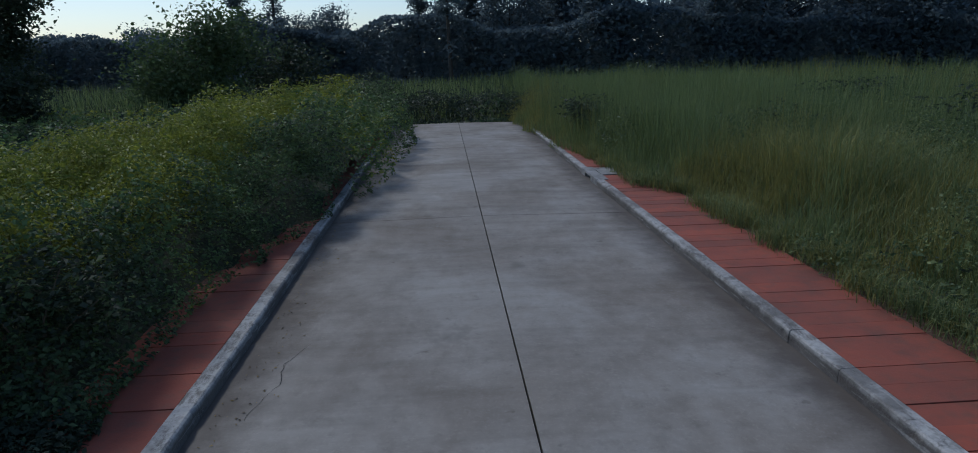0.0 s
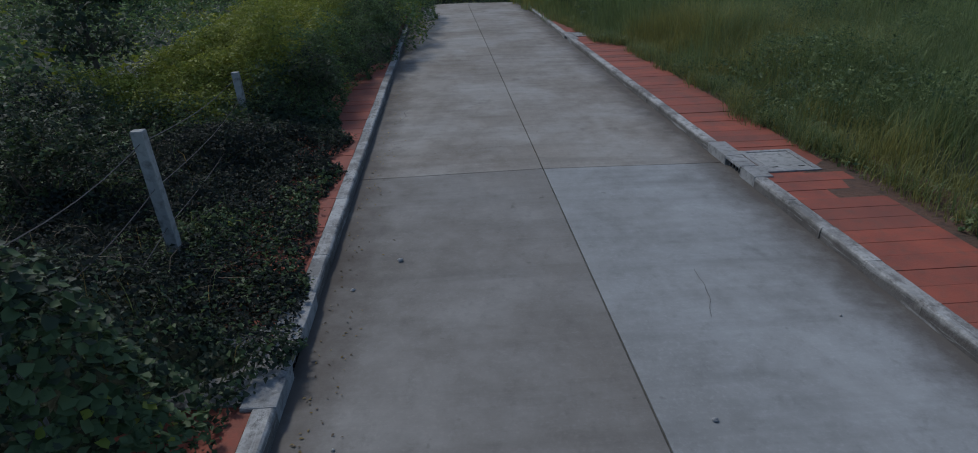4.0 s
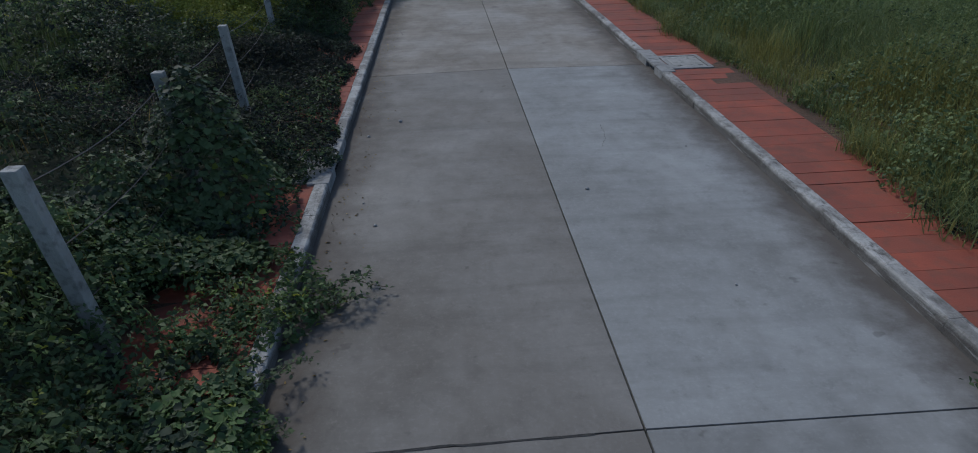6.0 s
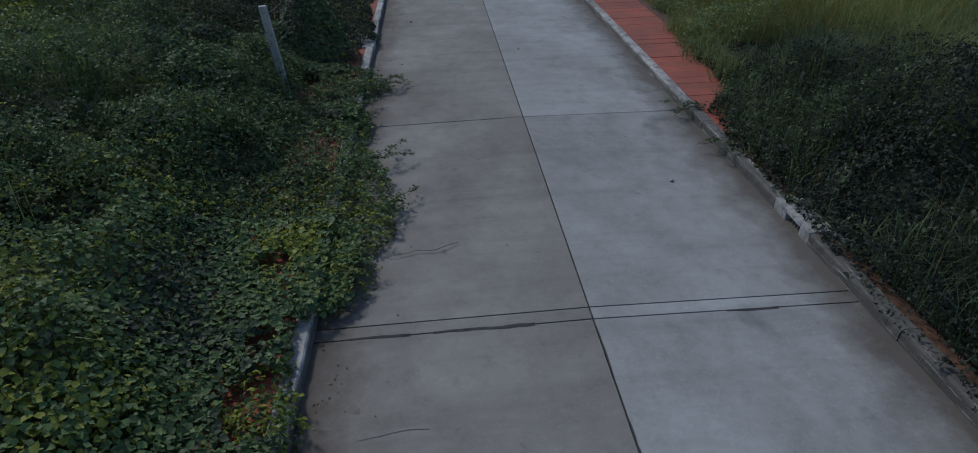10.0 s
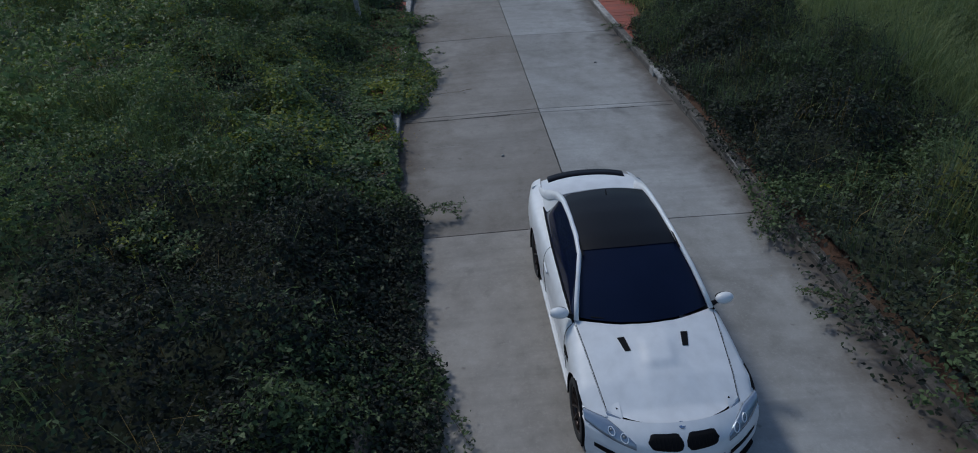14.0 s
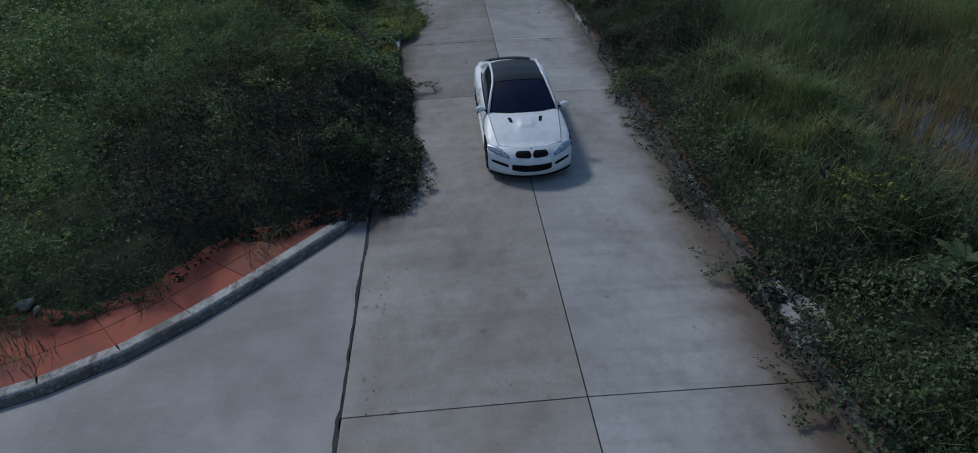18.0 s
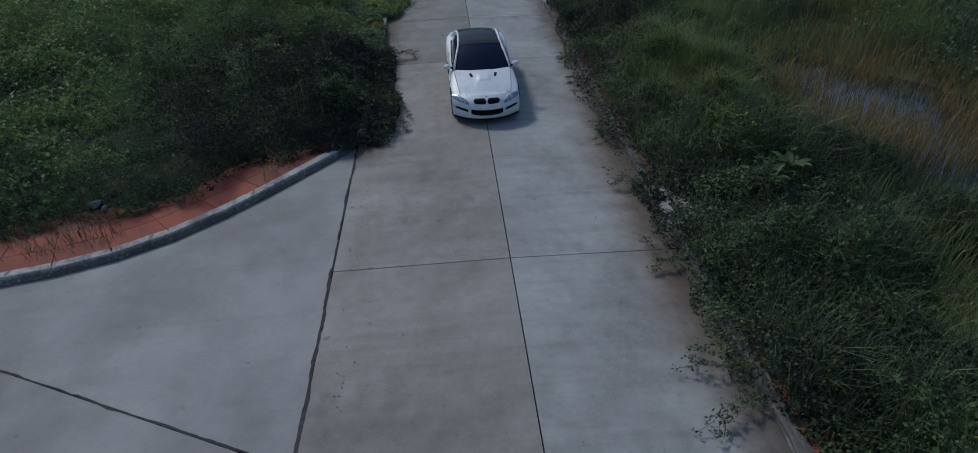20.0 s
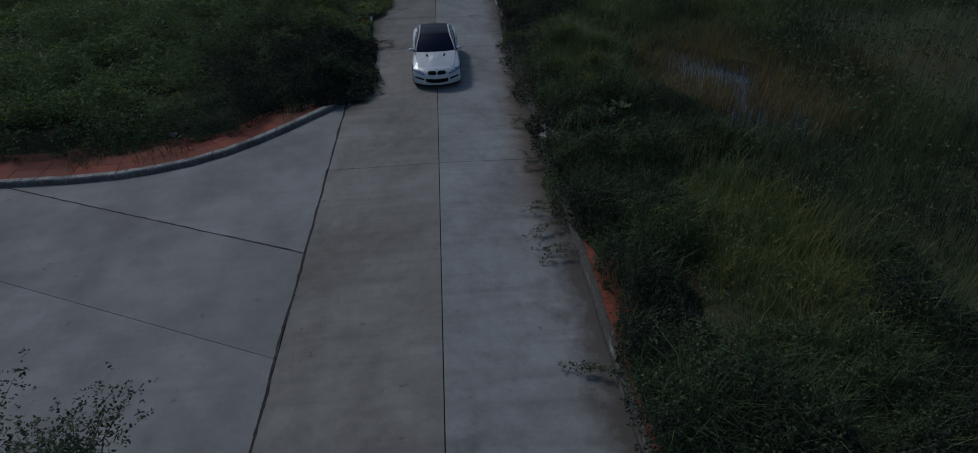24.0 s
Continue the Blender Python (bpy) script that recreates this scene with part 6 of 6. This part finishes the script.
# ---- loose growth and small things ----
def shrub(name, at, r, h, n, size, slots, mats, label, category="shrub", stems=9, seed=1):
    """A bush of stems and leafy shoots, open at its outline."""
    rr = random.Random(seed)
    t = tagged(thing(name, at), label, category)
    ends = []
    for k in range(stems):
        a, q = rr.random() * 6.283, rr.uniform(0.25, 1.0)
        e = Vector((math.cos(a) * r * q, math.sin(a) * r * q, h * (1.05 - 0.45 * q * q) * rr.uniform(0.8, 1.1)))
        m = e * 0.5 + Vector((0, 0, 0.18 * h))
        part("stem", tube(bmesh.new(), [Vector((0, 0, -0.1)), m, e], [0.016, 0.010, 0.004], 5), M_TWIG, t)
        ends += [e, e * 0.75 + m * 0.25, m]
    c = np.array([list(e) for e in ends])
    k = RNG.integers(0, len(c), n)
    p = c[k] + RNG.normal(0, 1, (n, 3)) * np.array([r * 0.16, r * 0.16, h * 0.11])
    p[:, 2] = np.maximum(p[:, 2], 0.05)
    v, q = sprigs(n, p, np.full(n, size * 3.0), np.full(n, size), 5)
    soup("foliage", v, q, np.repeat(RNG.choice(len(mats), n, p=slots), 5), mats, t)
    return t


shrub("shrub", (5.4, -19.4, 0.05), 0.95, 1.25, 520, 0.07, (0.1, 0.6, 0.3), LEAF_MATS[:3], "light green rounded bush among dark ones", seed=2)
shrub("shrub", (-4.9, -9.6, 0.3), 0.8, 0.95, 380, 0.075, (0.2, 0.6, 0.2), LEAF_MATS[:3], "green bush standing out of the thicket", seed=3)
shrub("shrub", (-6.2, -12.4, 0.3), 0.9, 0.95, 380, 0.07, (0.2, 0.7, 0.1), LEAF_MATS[:3], "green bush standing out of the thicket", seed=4)
shrub("shrub", (-5.6, -7.0, 0.3), 0.8, 1.0, 380, 0.07, (0.3, 0.6, 0.1), LEAF_MATS[:3], "green bush standing out of the thicket", seed=5)
shrub("shrub", (-7.6, -3.0, 0.3), 1.1, 1.2, 480, 0.08, (0.4, 0.5, 0.1), LEAF_MATS[:3], "dark bushy mound in the thicket", seed=6)
shrub("shrub", (-7.0, 9.5, 0.2), 1.1, 1.3, 480, 0.08, (0.8, 0.2, 0.0), LEAF_MATS[:3], "dark bush behind the fence", seed=7)
shrub("shrub", (-4.55, 15.2, 0.1), 0.9, 1.25, 480, 0.07, (0.8, 0.2, 0.0), LEAF_MATS[:3], "dark round bush at the hedge's end", seed=8)
shrub("shrub", (-5.4, -33.9, 0.0), 1.5, 1.7, 620, 0.06, (0.85, 0.15, 0.0), LEAF_MATS[:3], "dark twiggy bush at the side road's corner", stems=16, seed=9)
shrub("shrub", (-7.3, -33.2, 0.0), 1.3, 1.5, 520, 0.06, (0.85, 0.15, 0.0), LEAF_MATS[:3], "dark twiggy bush at the side road's corner", stems=16, seed=10)
shrub("shrub", (9.5, 30.0, 0.05), 1.7, 1.2, 600, 0.12, (0.9, 0.1, 0.0), LEAF_MATS[:3], "low dark bush in the tall grass", seed=12)
shrub("shrub", (14.5, 24.0, 0.05), 1.9, 1.2, 600, 0.12, (0.8, 0.2, 0.0), LEAF_MATS[:3], "low dark bush in the tall grass", seed=13)
shrub("shrub", (4.6, 35.0, 0.05), 1.6, 1.3, 600, 0.11, (0.9, 0.1, 0.0), LEAF_MATS[:3], "dark bush at the pavement's far end", seed=14)


def broad_plant(at, label, seed):
    """A rosette of large paddle leaves."""
    rr = random.Random(seed)
    t = tagged(thing("broad_leaf_plant", at), label, "plant", "broad-leaved plants")
    for k in range(8):
        a = k * 0.785 + rr.uniform(-0.3, 0.3)
        ln, up = rr.uniform(0.30, 0.46), rr.uniform(0.15, 0.4)
        d, sd = Vector((math.cos(a), math.sin(a), 0)), Vector((-math.sin(a), math.cos(a), 0))
        bm = bmesh.new()
        rows = []
        for u in np.linspace(0, 1, 6):
            c = d * ln * u + Vector((0, 0, up * (u - 0.55 * u * u) * 1.8))
            w = 0.075 * math.sin(math.pi * min(1, 0.08 + u * 0.92)) ** 0.8
            rows.append([c - sd * w + Vector((0, 0, 0.02)), c, c + sd * w + Vector((0, 0, 0.02))])
        sheet(bm, rows)
        part("leaf", bm, M_LEAF_M, t)
    return t


broad_plant((-5.0, -14.4, 0.85), "pale green broad-leaved plant above the dark bushes", 1)
broad_plant((5.1, -21.6, 0.75), "broad-leaved plant among the roadside bushes", 2)
broad_plant((5.6, -21.3, 0.8), "broad-leaved plant among the roadside bushes", 3)


def trailing(points, label, seed, leafy=26, size=0.055):
    """A bare trailing stem with scattered leaves."""
    rr = random.Random(seed)
    t = tagged(thing("trailing_vine", points[0]), label, "vine", "vines on the road")
    o = Vector(points[0])
    bm = bmesh.new()
    pts = []
    for a, b in zip(points, points[1:]):
        for u in (0, 0.33, 0.66):
            pts.append(Vector(a).lerp(Vector(b), u) - o + Vector((rr.uniform(-0.05, 0.05), rr.uniform(-0.05, 0.05), rr.uniform(0, 0.02))))
    pts.append(Vector(points[-1]) - o)
    tube(bm, pts, [0.0045] * len(pts), 5)
    part("stem", bm, M_TWIG, t)
    k = RNG.integers(0, len(pts), leafy)
    p = np.array([list(q) for q in pts])[k] + RNG.normal(0, 0.045, (leafy, 3)) * np.array([1, 1, 0.3]) + np.array([0, 0, 0.02])
    v, q = leaves(leafy, p, np.full(leafy, size), 0.4)
    soup("foliage", v, q, RNG.integers(0, 2, leafy), (M_LEAF_D, M_LEAF_M), t)


trailing([(-2.3, -4.69, 0.0), (-1.9, -4.62, 0.0), (-1.4, -4.45, 0.0)], "thin leafless creeper lying on the road", 1, 8, 0.03)
for i, (x, y, dx, dy) in enumerate([(-2.6, 2.1, 0.5, 0.1), (-2.5, -2.3, 0.5, 0.2), (-2.4, -3.4, 0.6, 0.1), (-2.35, -10.6, 0.5, 0.1), (-2.4, -14.8, 0.4, -0.2), (-2.3, -16.2, 0.5, -0.3), (-3.0, 0.4, 0.3, 0.1),
                                   (2.8, -14.0, -0.4, 0.1), (2.8, -11.6, -0.5, 0.05), (2.75, -25.8, -0.85, 0.1), (2.7, -26.6, -0.7, -0.1), (2.75, -27.9, -0.7, 0.0), (2.9, -32.0, -0.7, 0.2),
                                   (2.8, -17.4, -0.3, 0.1), (2.75, -20.2, -0.35, 0.2), (3.1, -0.5, -0.4, 0.1), (3.2, -2.3, -0.45, 0.2), (2.7, -23.2, -0.4, 0.2)]):
    for j in range(3):
        a, b, f = random.uniform(-0.55, 0.55), random.uniform(-0.3, 0.3), random.uniform(0.35, 1.05)
        trailing([(x - dx * 0.4, y + b, 0.14), (x + dx * f * 0.4, y + b + dy + a * 0.35, 0.10 + 0.1 * f), (x + dx * f, y + b + dy * 2 + a, 0.03 + abs(b) * 0.3)], "leafy shoot reaching over the road's edge", 20 + i * 3 + j, 70)


def stone(at, r, label, seed):
    bm = bmesh.new()
    bmesh.ops.create_icosphere(bm, subdivisions=2, radius=r)
    rr = random.Random(seed)
    o = Vector((rr.random() * 9, rr.random() * 9, 0))
    for v in bm.verts:
        v.co *= 0.75 + 0.5 * noise.noise(v.co / r * 1.2 + o)
        v.co.z = max(v.co.z * 0.7, -r * 0.4)
    ob = part("stone", bm, M_CAST, None, label, True)
    ob.matrix_basis = pose(at[0], at[1] * PACE, at[2] + r * 0.3)
    return tagged(ob, label, "stone", "loose stones")


stone((-8.4, -19.8, 0.12), 0.16, "pale stone half in the weeds", 1)
stone((-8.15, -19.95, 0.12), 0.09, "small pale stone on red earth", 2)
for i, (x, y) in enumerate([(-2.55, 4.6), (-2.35, 3.9), (-2.2, 8.0), (1.5, 2.0), (0.45, 4.6), (-1.0, -8.4), (2.3, 6.1), (-2.7, 7.3), (1.9, -3.0)]):
    stone((x, y, crown(x, y)), 0.02 + 0.012 * (i % 3), "small grit stone on the concrete", 5 + i)

# bare stalks standing through the growth
for name, n, rect, h, label in (("dry_stalks", 2000, (-11, -3.4, -18, 12), left_h, "bare dry stalks poking from the thicket"),
                                ("dry_stalks", 4200, (3.3, 9, -40, 4), right_h, "bare dry stalks poking from the bushes")):
    x, y = sample(n, *rect, lambda a, b: (h(a, b) > 0.25).astype(float))
    z = h(x, y)
    v, q = blades(len(x), np.stack([x, y, z * 0.5], 1), z * 0.35 + 0.38, 0.7, 0.012)
    s = np.tile((RNG.random(len(x)) < 0.6) * 1, 2)
    tagged(soup(name, v, q, s, (M_GRASS_B, M_GRASS)), label, "stalks", kind="stuff")
# bare brown twigs arching out of the dark tangle by the fence
x, y = sample(1500, -8.0, -3.4, 4.8, 14.0, lambda a, b: (left_h(a, b) > 0.2) * step(field(a, b, 0.9, 2), 0.35, 0.6))
z = left_h(x, y)
v, q = blades(len(x), np.stack([x, y, z * 0.6], 1), z * 0.4 + 0.28, 1.6, 0.010)
tagged(soup("bare_twigs", v, q, None, (M_TWIG,)), "bare brown twigs arching out of dark bushes", "twigs", kind="stuff")
# fallen leaves and litter along the gutters
n = 1300
s_ = np.where(RNG.random(n) < 0.5, -1, 1)
x = s_ * (2.93 - np.abs(RNG.normal(0, 0.22, n)))
y = RNG.uniform(-40, 30, n)
x = np.where((x > 0) & (y > -13), -x, x)
v, q = leaves(n, np.stack([x, y, -FALL * np.abs(x) + 0.012], 1), np.full(n, 0.035), 0.25)
tagged(soup("leaf_litter", v, q, RNG.integers(0, 2, n), (M_GRASS_B, M_TWIG)), "dry leaves and litter in the gutters", "litter", kind="stuff")

# ---- pavement slabs, last ----
def pavement(name, x0, x1, y0, y1, label, skip):
    pv = tagged(thing(name), label, "pavement", kind="structure")
    mesh = None
    y = y0
    while y > y1:
        if not any(a < y - 0.19 < b for a, b in skip):
            if mesh is None:
                bm = bmesh.new()
                box(bm, x0, x1, -0.373, -0.003, -0.12, 0.098, 0.004)
                ob = part("paving_slab", bm, M_RED, pv)
                mesh = ob.data
            else:
                ob = new("paving_slab", mesh)
                ob.parent = pv
            ob.matrix_basis = pose(0, y, random.uniform(-0.003, 0.003), random.uniform(-0.08, 0.08), random.uniform(-0.08, 0.08), 0)
        y -= 0.376
    for a, b in skip[:2] if len(skip) > 2 else skip[:1]:
        bm = bmesh.new()
        box(bm, x0, x1, a - 0.45, b + 0.45, -0.12, 0.088)
        part("paving_bed", bm, M_RED, pv)
    return pv


pavement("pavement_right", HALF_R + 0.200, 4.50, 43.6, -46, "red stamped concrete pavement with weeds in the joints", [(10.0, 11.65), (26.5, 28.1), (-26.5, -1.4)])
pavement("pavement_left", -4.42, -HALF - 0.200, 37.5, -15.2, "red stamped concrete pavement under creepers", [(4.85, 6.6), (-16.0, -10.0)])
